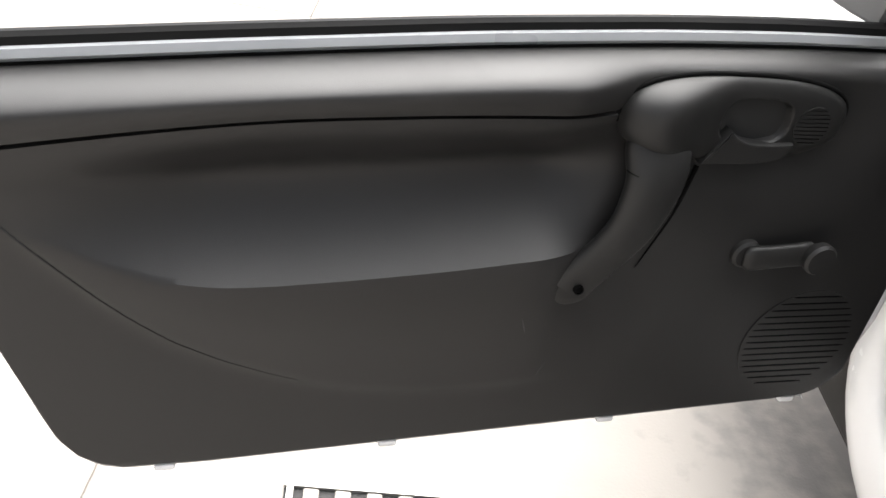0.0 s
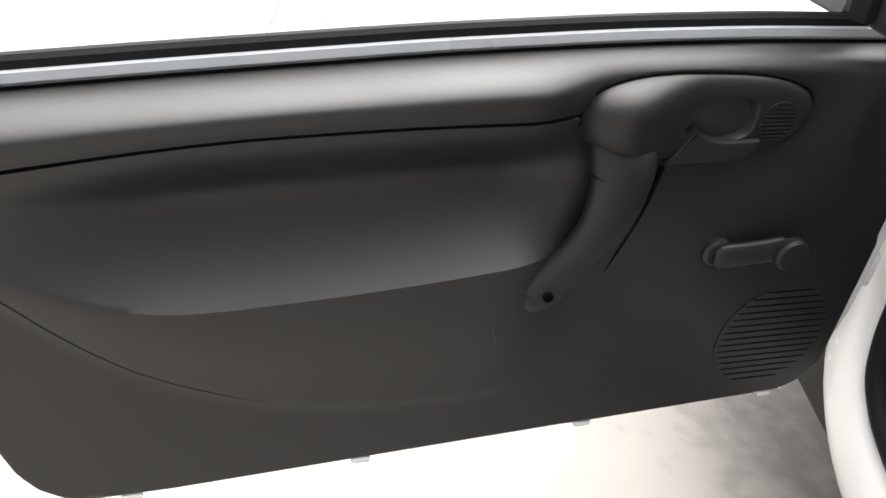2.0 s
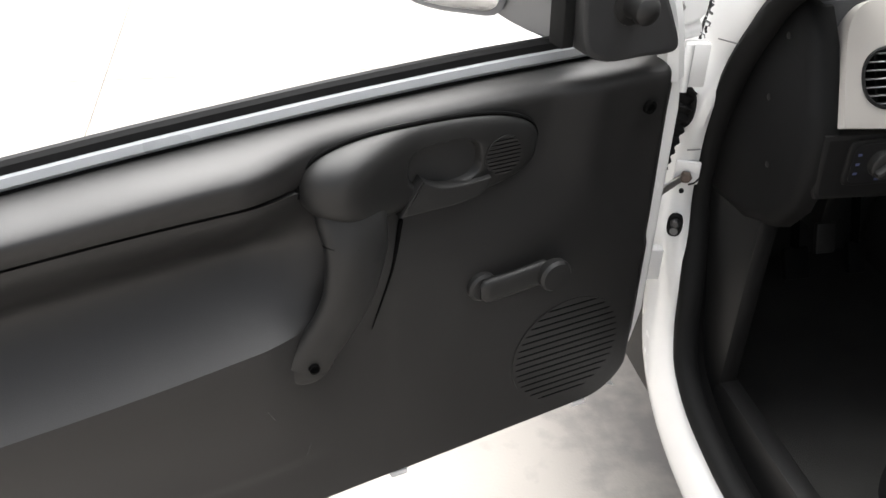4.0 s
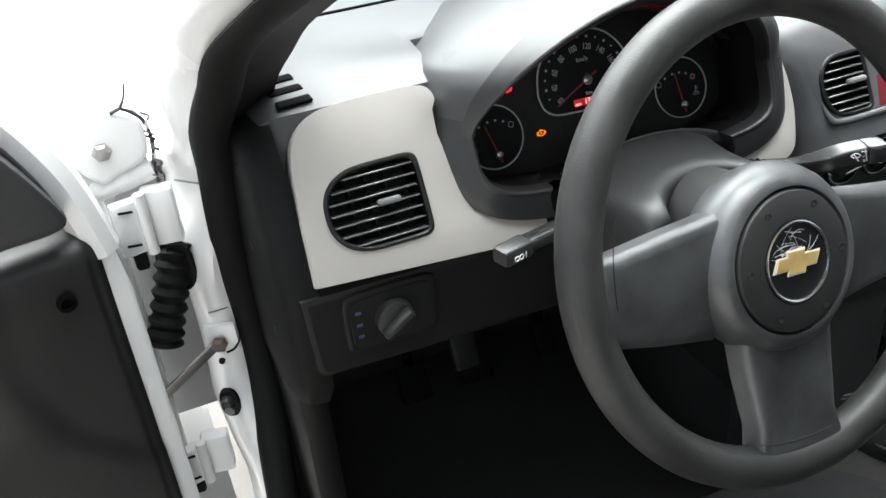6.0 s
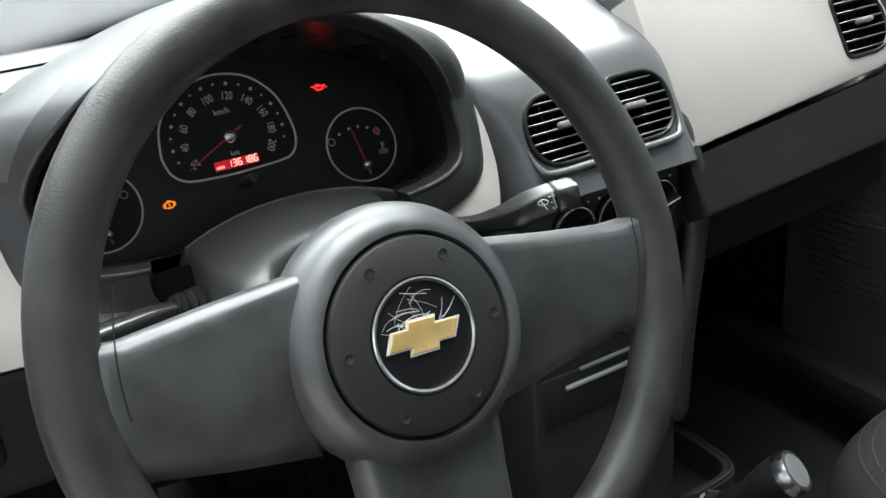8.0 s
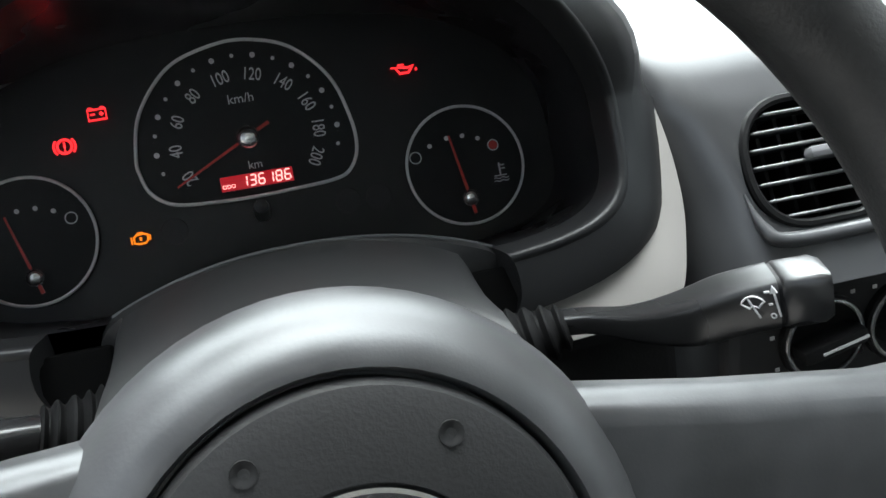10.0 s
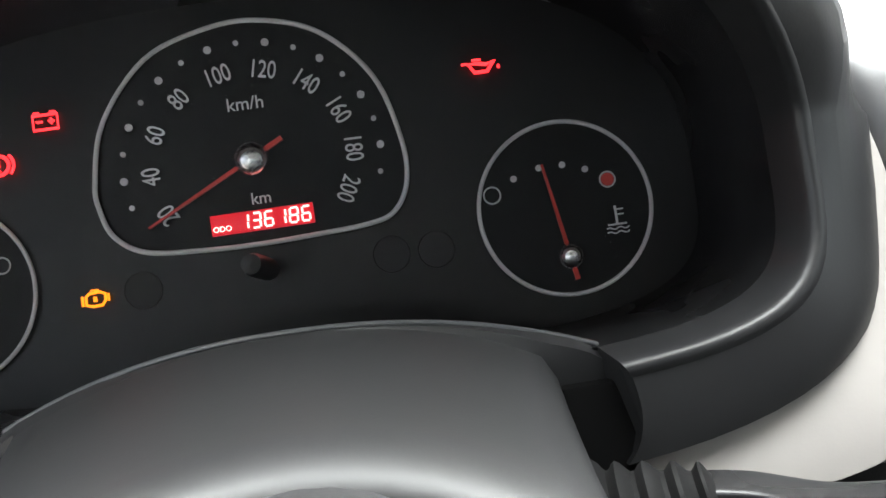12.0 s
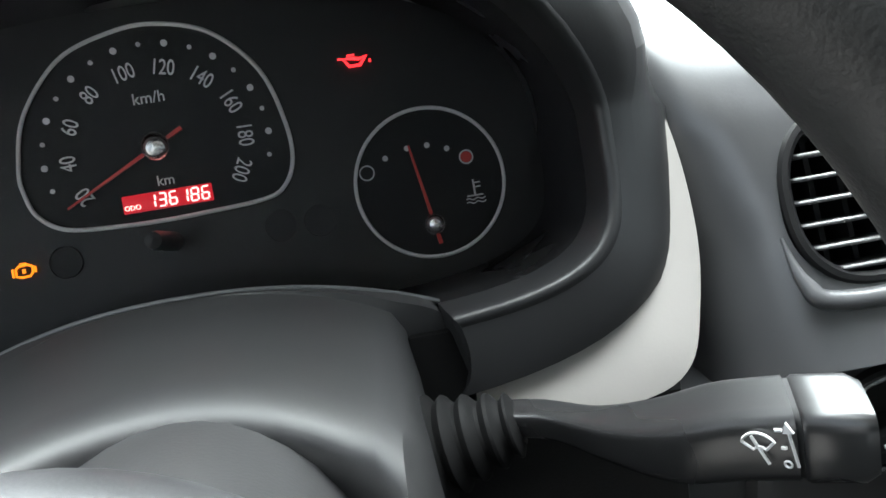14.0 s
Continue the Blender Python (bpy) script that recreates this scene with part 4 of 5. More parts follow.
for k in range(1, 18):
    a = radians(208 - k * 13.05)
    q = 0.0013 if k % 2 == 0 else 0.0009
    part("scale_dot", lathe([(q, 0), (q, 0.0006), (0.0002, 0.0006)], 12, c=(HX + 0.0425 * math.cos(a), HY + 0.0398 * math.sin(a), 0)), PALE, cluster)
words("unit", "km/h", 0.0062, pose(HX, 0.066, 0.0005), PALE, cluster)
words("unit", "km", 0.0055, pose(HX + 0.001, 0.0340, 0.0005), PALE, cluster)
odo = part("odometer", box((0.0015, 0.0270, 0), (0.034, 0.0068, 0.0012), 0.0003), LCD, cluster, "red lit odometer window")
SEGMENTS = {"1": "bc", "3": "abgcd", "6": "acdefg", "8": "abcdefg"}


def digit(ch, x0):
    """One seven-segment numeral, leaning slightly."""
    bm = bmesh.new()
    w, h = 0.0013, 0.0024
    bars = {"a": (0, h, 1), "g": (0, 0, 1), "d": (0, -h, 1), "b": (w, h / 2, 0), "c": (w, -h / 2, 0), "f": (-w, h / 2, 0), "e": (-w, -h / 2, 0)}
    for k in SEGMENTS[ch]:
        x, y, flat = bars[k]
        box((x0 + x + 0.10 * y, 0.0270 + y, 0.0009), (0.0021, 0.00062, 0.0006) if flat else (0.00062, 0.0020, 0.0006), bm=bm)
    return bm


for k, ch in enumerate("136186"):
    part("odometer_digit", digit(ch, -0.0045 + 0.0041 * k), DIGIT, odo)
words("odometer_word", "ODO", 0.0026, pose(-0.0118, 0.0255, 0.0009), DIGIT, odo)


def needle(cx, cy, angle, length, tail, hub):
    m = pose(cx, cy, 0, 0, 0, angle)
    n = part("needle", plate([(-tail, -0.0008), (length, -0.00035), (length, 0.00035), (-tail, 0.0008)], 0.003, 0.0042), REDP, cluster, "thin red needle")
    n.matrix_local = m
    h = part("needle_hub", lathe([(hub, 0.001), (hub, 0.0040), (hub * 0.93, 0.0052), (hub * 0.75, 0.0063), (hub * 0.45, 0.0071), (0.0002, 0.0074)], 28), CHROME, cluster, "chrome needle boss")
    h.matrix_local = m
    for k in range(6):
        a = 2 * math.pi * k / 6
        part("boss_dimple", lathe([(0.0006, 0.0060), (0.0006, 0.0064), (0.0001, 0.0064)], 8, c=(hub * 0.70 * math.cos(a), hub * 0.68 * math.sin(a), 0)), BLACK, h)


needle(HX, HY, 207, 0.040, 0.012, 0.0058)
needle(0.1005, 0.0, 99, 0.032, 0.008, 0.0045)
needle(-0.1025, 0.0, 106, 0.030, 0.008, 0.0045)
for sx in (1, -1):
    for k, (dx, dy, q) in enumerate(((-0.0225, 0.024, 0.0028), (-0.0145, 0.0285, 0.0011), (-0.0055, 0.031, 0.0011), (0.0025, 0.031, 0.0011), (0.0100, 0.0285, 0.0011), (0.0170, 0.024, 0.0026))):
        c = (sx * 0.1005 + dx, dy)
        if q > 0.002:
            part("gauge_mark", tube([(x, y, 0.0004) for x, y in oval(*c, q, q, 24)], 0.00028, 6, True), PALE, cluster)
        if q < 0.002 or (k == 5 and sx == 1):
            r = min(q, 0.0022)
            part("gauge_mark", lathe([(r, 0), (r, 0.0006), (0.0002, 0.0006)], 16, c=(*c, 0)), REDP if q > 0.002 else PALE, cluster)
# thermometer and pump symbols
for k in range(2):
    part("temperature_wave", tube([(0.1147 + 0.0007 * i, 0.0072 - 0.0014 * k + 0.00035 * math.sin(i * 1.2), 0.0006) for i in range(12)], 0.00026, 5), PALE, cluster)
part("temperature_symbol", box((0.1185, 0.0118, 0.0005), (0.0007, 0.0060, 0.0008), bm=box((0.1185, 0.0085, 0.0005), (0.0064, 0.0006, 0.0008), bm=box((0.1200, 0.0135, 0.0005), (0.0022, 0.0005, 0.0008), bm=box((0.1200, 0.0118, 0.0005), (0.0022, 0.0005, 0.0008))))), PALE, cluster)
part("fuel_symbol", box((-0.1225, 0.008, 0.0005), (0.0026, 0.0042, 0.0006), 0.0003), GREY, cluster)


def shrunk(bm, k):
    """The same symbol, smaller about its own middle."""
    bm.transform(pose(bx, by, 0) @ Matrix.Diagonal((k, k, 1, 1)) @ pose(-bx, -by, 0))
    return bm


def outline(pts, r=0.0006, z=0.0008):
    return tube([(x, y, z) for x, y in pts], r, 6, True)


# warning lamps
bx, by = -0.0640, 0.069
b_ = outline([(bx - 0.0045, by - 0.003), (bx + 0.0045, by - 0.003), (bx + 0.0045, by + 0.0025), (bx - 0.0045, by + 0.0025)])
box((bx - 0.003, by + 0.0032, 0.0008), (0.002, 0.001, 0.001), bm=b_)
box((bx + 0.003, by + 0.0032, 0.0008), (0.002, 0.001, 0.001), bm=b_)
box((bx - 0.0022, by, 0.0008), (0.0022, 0.0006, 0.001), bm=b_)
box((bx + 0.0022, by, 0.0008), (0.0022, 0.0006, 0.001), bm=b_)
box((bx + 0.0022, by, 0.0008), (0.0006, 0.0022, 0.001), bm=b_)
part("battery_lamp", shrunk(b_, 0.88), RED, cluster, "lit red battery warning lamp")
bx, by = -0.0805, 0.0565
b_ = outline(oval(bx, by, 0.0032, 0.0032, 24))
box((bx, by + 0.0006, 0.0008), (0.0007, 0.0026, 0.001), bm=b_)
box((bx, by - 0.0018, 0.0008), (0.0007, 0.0007, 0.001), bm=b_)
for sx in (1, -1):
    tube([(bx + sx * 0.0048 * math.cos(a), by + 0.0045 * math.sin(a), 0.0008) for a in np.linspace(-0.75, 0.75, 9)], 0.0005, 6, bm=b_)
part("brake_lamp", b_, RED, cluster, "lit red brake warning lamp")
bx, by = 0.0805, 0.0680
b_ = outline([(bx - 0.004, by + 0.001), (bx - 0.002, by - 0.002), (bx + 0.0022, by - 0.002), (bx + 0.0050, by + 0.0014), (bx + 0.0022, by + 0.0004), (bx - 0.001, by + 0.001)], 0.00065)
box((bx - 0.001, by + 0.0022, 0.0008), (0.003, 0.0006, 0.001), bm=b_)
box((bx - 0.0052, by + 0.0012, 0.0008), (0.002, 0.0006, 0.001), bm=b_)
box((bx + 0.0062, by - 0.0008, 0.0008), (0.0008, 0.0011, 0.001), bm=b_)
part("oil_lamp", b_, RED, cluster, "lit red oil pressure lamp")
bx, by = -0.0553, 0.0090
b_ = outline([(bx - 0.0036, by - 0.0022), (bx - 0.001, by - 0.003), (bx + 0.0026, by - 0.0028), (bx + 0.004, by - 0.001), (bx + 0.004, by + 0.0016), (bx + 0.0018, by + 0.0026), (bx - 0.0022, by + 0.0022), (bx - 0.0036, by + 0.001)])
box((bx - 0.0050, by - 0.0005, 0.0008), (0.0007, 0.004, 0.001), bm=b_)
box((bx + 0.0052, by, 0.0008), (0.0007, 0.003, 0.001), bm=b_)
box((bx, by + 0.0034, 0.0008), (0.003, 0.0006, 0.001), bm=b_)
box((bx, by - 0.0002, 0.0008), (0.0012, 0.002, 0.001), bm=b_)
part("engine_lamp", shrunk(b_, 0.82), AMBER, cluster, "lit amber engine warning lamp")
for x, y in ((-0.040, 0.0095), (0.042, 0.0095), (0.057, 0.0090)):
    part("unlit_lamp", lathe([(0.0062, 0), (0.0062, 0.0006), (0.0060, 0.0002), (0.0002, 0.0002)], 24, c=(x, y, -0.0008)), BLACK, cluster)
part("reset_stem", lathe([(0.0038, 0), (0.0036, 0.030), (0.0030, 0.036), (0.0002, 0.037)], 16, c=(0.001, 0.0105, 0)), HANDLE, cluster, "dark plastic reset button")

# ---- steering wheel ----
wheel = thing("steering_wheel", axes((-0.3525, -0.2633, 0.9107), (math.cos(radians(4.7)), math.sin(radians(4.7)), 0), (0, math.sin(radians(22)), math.cos(radians(22)))) @ pose(0, 0, 0, 0, 0, -6.2), "dark grey three-spoke steering wheel with a round badge", "steering wheel")
RX, RY, RP = 0.0079, 0.0154, -0.0210
rim = bmesh.new()
tube([(RX + 0.1775 * math.cos(2 * math.pi * k / 96), RY + 0.1775 * math.sin(2 * math.pi * k / 96), RP) for k in range(96)], 0.0164, 20, True, bm=rim)
part("rim", rim, RIM, wheel, "thick worn dark grey rim")
part("hub", lathe([(0.048, -0.058), (0.063, -0.050), (0.0702, -0.042), (0.0728, -0.034), (0.0733, -0.027), (0.0724, -0.0195), (0.0701, -0.0125), (0.0666, -0.0068), (0.0624, -0.0028), (0.0580, -0.0006), (0.0553, -0.0007), (0.0543, -0.003), (0.0540, -0.010), (0.0005, -0.008)], 64), SPOKE, wheel, "satin grey hub ring")
part("horn_pad", lathe([(0.0530, -0.010), (0.0530, -0.002), (0.0515, 0.0005), (0.045, 0.0025), (0.0315, 0.0032), (0.0312, 0.0012), (0.0005, 0.0012)], 64), PAD, wheel, "dark round horn pad")
for k in range(6):
    a = radians(62 - 60 * k)
    part("pad_dimple", lathe([(0.0030, 0.0024), (0.0029, 0.0031), (0.0022, 0.0030), (0.0006, 0.0022), (0.0001, 0.0021)], 14, c=(0.0440 * math.cos(a), 0.0440 * math.sin(a), 0)), BLACK, wheel)
badge = part("badge", lathe([(0.0285, 0.001), (0.0285, 0.0022), (0.0005, 0.0026)], 48), DIAL, wheel, "scratched black round badge with a gold emblem")
part("badge_ring", lathe([(0.0282, 0.001), (0.0282, 0.0036), (0.0295, 0.0042), (0.0305, 0.0038), (0.0306, 0.001)], 64), CHROME, badge, "silver badge ring")
bow = [(x * 0.90 - 0.0015, y * 0.92) for x, y in [(-0.0235, -0.0052), (-0.0185, 0.0052), (-0.0090, 0.0052), (-0.0080, 0.0092), (0.0100, 0.0092), (0.0090, 0.0052), (0.0250, 0.0052), (0.0200, -0.0052), (0.0095, -0.0052), (0.0085, -0.0092), (-0.0095, -0.0092), (-0.0085, -0.0052)]]
part("emblem_border", plate([(x * 1.07, y * 1.12 + 0.0) for x, y in bow], 0.0024, 0.0031), PALE, badge)
part("emblem", plate(bow, 0.0028, 0.0040, 0.0006), GOLD, badge, "gold emblem on the badge")

random.seed(7)
for k in range(40):
    a, l = random.choice((0.1, 0.9, 2.4, 2.9)) + random.uniform(-0.4, 0.4), random.uniform(0.008, 0.026)
    x, y, b = random.uniform(-0.024, 0.012), random.uniform(-0.004, 0.022), random.uniform(-0.9, 0.9)
    pts = [(x + l * q * math.cos(a + b * q), y + l * q * math.sin(a + b * q), 0.0026) for q in np.linspace(0, 1, 7)]
    if all(math.hypot(p[0], p[1]) < 0.027 for p in pts):
        part("scratch", tube(pts, random.choice((0.00008, 0.00011, 0.00017)), 5), PALE, badge)


def sag(y):
    """The side spokes fall away from the driver towards their lower edge."""
    return 0.013 * (max(0.0, 0.034 - y) / 0.080) ** 2


def spoke(name, pts, z, side):
    bm = plate(pts, z - 0.022, z, 0.009, seg=4)
    if side:
        for k in range(12):
            bmesh.ops.bisect_plane(bm, geom=bm.verts[:] + bm.edges[:] + bm.faces[:], plane_co=(0, -0.050 + 0.007 * k, 0), plane_no=(0, 1, 0))
        for v in bm.verts:
            v.co.z -= sag(v.co.y)
    return part(name, bm, SPOKE, wheel, "satin grey spoke with smudges")


spoke("spoke", [(0.050, 0.043), (0.10, 0.037), (0.152, 0.0325), (0.174, 0.0335), (0.179, 0.010), (0.176, -0.045), (0.156, -0.036), (0.105, -0.046), (0.056, -0.056)], -0.0100, True)
spoke("spoke", [(-0.050, 0.046), (-0.10, 0.040), (-0.145, 0.0335), (-0.160, 0.0345), (-0.164, 0.010), (-0.160, -0.045), (-0.142, -0.036), (-0.105, -0.044), (-0.056, -0.052)], -0.0100, True)
spoke("spoke", [(-0.046, -0.045), (-0.043, -0.085), (-0.036, -0.125), (-0.040, -0.156), (0.050, -0.156), (0.042, -0.125), (0.043, -0.085), (0.046, -0.045)], -0.0100, False)

for mid, half in ((0, 0.20), (math.pi, 0.20), (-math.pi / 2, 0.23)):
    part("spoke_joint", tube([(RX + 0.1570 * math.cos(a), RY + 0.1570 * math.sin(a), -0.0099 - (0.0 if mid < 0 else sag(RY + 0.1570 * math.sin(a)))) for a in np.linspace(mid - half - 0.08, mid + half - 0.08, 14)], 0.0004, 6), BLACK, wheel)

# ---- column shroud and stalks ----
column = thing("steering_column", pose(-0.350, -0.07, 0.93), "dark grey steering column shroud with two stalks", "steering column")
TOP_Y = [-0.13, -0.114, -0.106, -0.096, -0.080, -0.062, -0.045, -0.028, -0.012, 0.001, 0.006, 0.010]
TOP_Z = [0.001, 0.004, 0.007, 0.008, 0.0060, 0.0020, -0.0012, -0.0028, -0.0024, -0.0010, 0.000, -0.003]


def shroud_rear(x):
    """The back edge of the shroud, cut in an arc round the column."""
    d = min(1.0, abs(x - 0.008) / 0.058)
    return -0.067 - 0.046 * (1 - math.sqrt(max(0.0, 1 - d * d)))


sec = []
for v, hw, drop, low in ((0.0, 0.086, 0.0, -0.03), (0.035, 0.086, 0.0, -0.03), (0.078, 0.086, 0.0, -0.03), (0.082, 0.081, 0.0, -0.10), (0.2, 0.0805, 0.0, -0.10), (0.32, 0.080, 0.0, -0.10), (0.45, 0.079, 0.0, -0.11), (0.58, 0.078, 0.0, -0.11), (0.70, 0.077, 0.0, -0.11), (0.78, 0.076, 0.0003, -0.12), (0.85, 0.0755, 0.0012, -0.12), (0.91, 0.075, 0.0028, -0.12), (0.96, 0.0745, 0.0052, -0.12), (0.99, 0.074, 0.0085, -0.12), (1.0, 0.073, 0.016, -0.12), (0.985, 0.072, 0.026, -0.12)):
    lp = []
    for q in (1, 0.985, 0.96, 0.93, 0.88, 0.80, 0.70, 0.60, 0.48, 0.36, 0.24, 0.12, 0, -0.12, -0.24, -0.36, -0.48, -0.60, -0.70, -0.80, -0.88, -0.93, -0.96, -0.985, -1):
        y = 0.010 + (shroud_rear(hw * q) - 0.010) * v
        lp.append(((hw - (0.0055 if v > 0.08 else 0) if q > 0 else min(hw, 0.079)) * q, y, line(y, TOP_Y, TOP_Z) - drop - 0.018 * abs(q) ** 2.2 - (0.05 if v > 0.08 else 0.004) * max(0.0, (abs(q) - 0.80) / 0.20) ** 5))
    sec.append(lp + [(-hw * 0.95, lp[-1][1], low), (lp[0][0] * 0.96, lp[0][1], low)])
part("shroud", loft(sec), SHROUD, column, "dark grained column shroud")
# lip in a lighter plastic: the edge highlight is put into its colour
part("shroud_lip", tube([((0.0855 if q > 0 else 0.0785) * q, 0.0058, -0.0003 - 0.018 * abs(q) ** 2.2) for q in np.linspace(-0.94, 0.97, 40)], 0.0008, 8), CONSOLE, column, "thin front lip of the shroud, paler for its edge highlight")
part("column_tube", tube([(0.007, -0.062, -0.052), (0.007, -0.085, -0.047), (0.007, -0.15, -0.030)], [0.047, 0.048, 0.046], 40), STACK, column, "dark collar round the column")
# solid near-black blocks stand in for the shaded openings beside the column
for x0, x1 in ((0.0800, 0.0990), (-0.097, -0.065)):
    g_ = column.matrix_world.inverted() @ CL
    bm = box(((x0 + x1) / 2, -0.056, 0.052), (x1 - x0, 0.042, 0.030), 0.002)
    bm.transform(g_)
    part("shade_block", bm, VOID, column)
# wiper stalk
wst = part("stalk_boot", tube(curve([(0.059, -0.036, -0.046), (0.076, -0.039, -0.042), (0.097, -0.043, -0.0365)], 24), [0.0155 + 0.0050 * step(0, 12, k) - 0.00027 * k + 0.0013 * math.sin(k * 1.02) for k in range(49)], 24), RUBBER, column, "ribbed black rubber stalk boot")
wp = curve([(0.092, -0.040, -0.036), (0.104, -0.048, -0.0335), (0.116, -0.064, -0.0305), (0.127, -0.080, -0.0240), (0.138, -0.092, -0.0160), (0.147, -0.103, -0.010)], 5)


def bar(path, sizes, square):
    """A squared bar whose broad side faces the driver."""
    s, t = Vector((-0.30, -0.95, 0.0)), Vector((-0.10, 0.03, 0.99))
    return loft([[Vector(q) + a * x * s + b * y * t for x, y in oval(0, 0, 1, 1, 28, square)] for q, (a, b) in zip(path, sizes)])


part("wiper_stalk", bar(wp, [(0.0052 + 0.0050 * step(4, 19, k), 0.0042 + 0.0050 * step(5, 19, k)) for k in range(len(wp))], 5.0), STALK, wst, "black wiper stalk with white symbols")
part("tip_groove", bar([(0.1465, -0.1025, -0.0102), (0.1485, -0.1050, -0.0092)], [(0.0094, 0.0088)] * 2, 5.0), BLACK, wst)
part("stalk_tip", bar([(0.1478, -0.1042, -0.0096), (0.1484, -0.1050, -0.0092), (0.1560, -0.1130, -0.0055), (0.1580, -0.1150, -0.0046)], [(0.0096, 0.0090), (0.0103, 0.0094), (0.0101, 0.0091), (0.0086, 0.0077)], 5.0), STALK, wst)
SY = column.matrix_world @ axes((0.1379, -0.1069, -0.0106), (0.61, -0.73, 0.30), (0.0, 0.0, 1.0))
fan = [(0.0048 * math.sin(a), 0.0052 * math.cos(a) - 0.0018) for a in np.linspace(-0.95, 0.95, 9)] + [(0.0018 * math.sin(a), 0.0018 * math.cos(a) - 0.0018) for a in np.linspace(0.95, -0.95, 5)]
sym = tube([(x, y, 0.0) for x, y in fan], 0.00035, 6, True)
tube([(0.0012, -0.0042, 0), (-0.0012, 0.0026, 0)], 0.0004, 6, bm=sym)
tube([(0.0078, -0.0045, 0), (0.0078, 0.0040, 0)], 0.0004, 6, bm=sym)
plate([(0.0066, 0.0036), (0.0090, 0.0036), (0.0078, 0.0062)], -0.0003, 0.0004, bm=sym)
box((0.0058, 0.0, 0), (0.0012, 0.0006, 0.0006), bm=sym)
box((0.0056, 0.0042, 0), (0.0016, 0.0006, 0.0006), bm=sym)
tube([(0.0056 + 0.0008 * math.cos(a), -0.0040 + 0.0008 * math.sin(a), 0) for a in (math.pi * k / 5 for k in range(10))], 0.00028, 6, True, bm=sym)
sym.transform(column.matrix_world.inverted() @ SY)
part("wiper_symbol", sym, PALE, wst, "white wiper symbol")
lst = part("stalk_boot", tube(curve([(-0.072, -0.036, -0.044), (-0.084, -0.038, -0.041), (-0.099, -0.041, -0.036)], 24), [0.0140 + 0.0060 * step(0, 16, k) - 0.00023 * k + 0.0014 * math.sin(k * 0.85) for k in range(49)], 20), RUBBER, column, "ribbed black rubber stalk boot")
lp_ = curve([(-0.092, -0.040, -0.036), (-0.110, -0.046, -0.032), (-0.130, -0.052, -0.031), (-0.152, -0.058, -0.030)], 6)
part("light_stalk", tube(lp_, [0.0065 + 0.0020 * step(1, 12, k) for k in range(len(lp_))], 16, flat=0.85, e=3.0), STALK, lst)
part("stalk_tip", tube([(-0.152, -0.058, -0.030), (-0.154, -0.0585, -0.030), (-0.176, -0.064, -0.030), (-0.179, -0.065, -0.030)], [0.0080, 0.0088, 0.0086, 0.0075], 24, flat=0.85, e=6.0), STACK, lst, "dark grey stalk tip")

SL_ = column.matrix_world @ axes((-0.158, -0.0715, -0.0295), (-0.97, -0.24, 0), (0, 0, 1))
sym = tube([(-0.0105 + 0.0021 * math.cos(a), 0.0021 * math.sin(a), 0) for a in (2 * math.pi * k / 14 for k in range(14))], 0.00045, 6, True)
tube([(-0.0058 + 0.0021 * math.cos(a), 0.0021 * math.sin(a), 0) for a in (2 * math.pi * k / 14 for k in range(14))], 0.00045, 6, True, bm=sym)
box((-0.0010, 0.0, 0), (0.0009, 0.0050, 0.0006), bm=sym)
sym.transform(Matrix.Diagonal((-1, 1, 1, 1)))
bmesh.ops.reverse_faces(sym, faces=sym.faces)
sym.transform(column.matrix_world.inverted() @ SL_)
part("lamp_symbol", sym, PALE, lst, "white lamp symbol")

# ---- centre console ----
CON = axes((-0.36, -0.068, 0.901), (1, 0, 0), (0, 0.030, 0.056))
console = thing("centre_console", pose(0, 0, 0), "dark grey centre console with twin vents and heater knobs", "console")
POD_YZ = [(-0.084, 0.871), (-0.0654, 0.9058), (-0.0560, 0.9234), (-0.0466, 0.9410), (-0.0405, 0.9500), (-0.032, 0.9590), (-0.020, 0.9670), (0.0, 0.9745), (0.03, 0.982), (0.08, 0.990), (0.18, 0.996), (0.32, 0.985)]
POD_LEFT = [-0.148, -0.152, -0.157, -0.163, -0.168, -0.172, -0.177, -0.186, -0.200, -0.222, -0.245, -0.26]


def pod_row(f, d, right):
    """One line up the console's face: f metres inside its shoulder and d proud of its plane."""
    pts = curve([(0, y, z) for y, z in POD_YZ], 4)
    lefts = [v.x for v in curve([(x, 0, 0) for x in POD_LEFT], 4)]
    out = []
    for i, v in enumerate(pts):
        t = (pts[min(i + 1, len(pts) - 1)] - pts[max(i - 1, 0)]).normalized()
        edge = 0.004 + 0.25 * max(0.0, v.y - 0.02) if right else lefts[i]
        out.append(Vector((edge + (-f if right else f), v.y - t.z * d, v.z + t.y * d)))
    return out


SHOULDER = [(-0.026, -0.040), (-0.022, -0.018), (-0.0145, -0.004), (-0.0085, 0.0035), (-0.0045, 0.0072), (0.0, 0.0100), (0.006, 0.0120), (0.014, 0.0132), (0.026, 0.0136)]
rows_ = [pod_row(f, d, False) for f, d in SHOULDER]
mid_l, mid_r = pod_row(0.040, 0.0136, False), pod_row(0.040, 0.0136, True)
rows_ += [[p.lerp(q, t) for p, q in zip(mid_l, mid_r)] for t in (0, 0.25, 0.5, 0.75, 1)]
rows_ += [pod_row(f, d, True) for f, d in SHOULDER[::-1]]
pod = loft([r + [v + Vector((0, 0.07, -0.03)) for v in r[::-1]] for r in rows_])


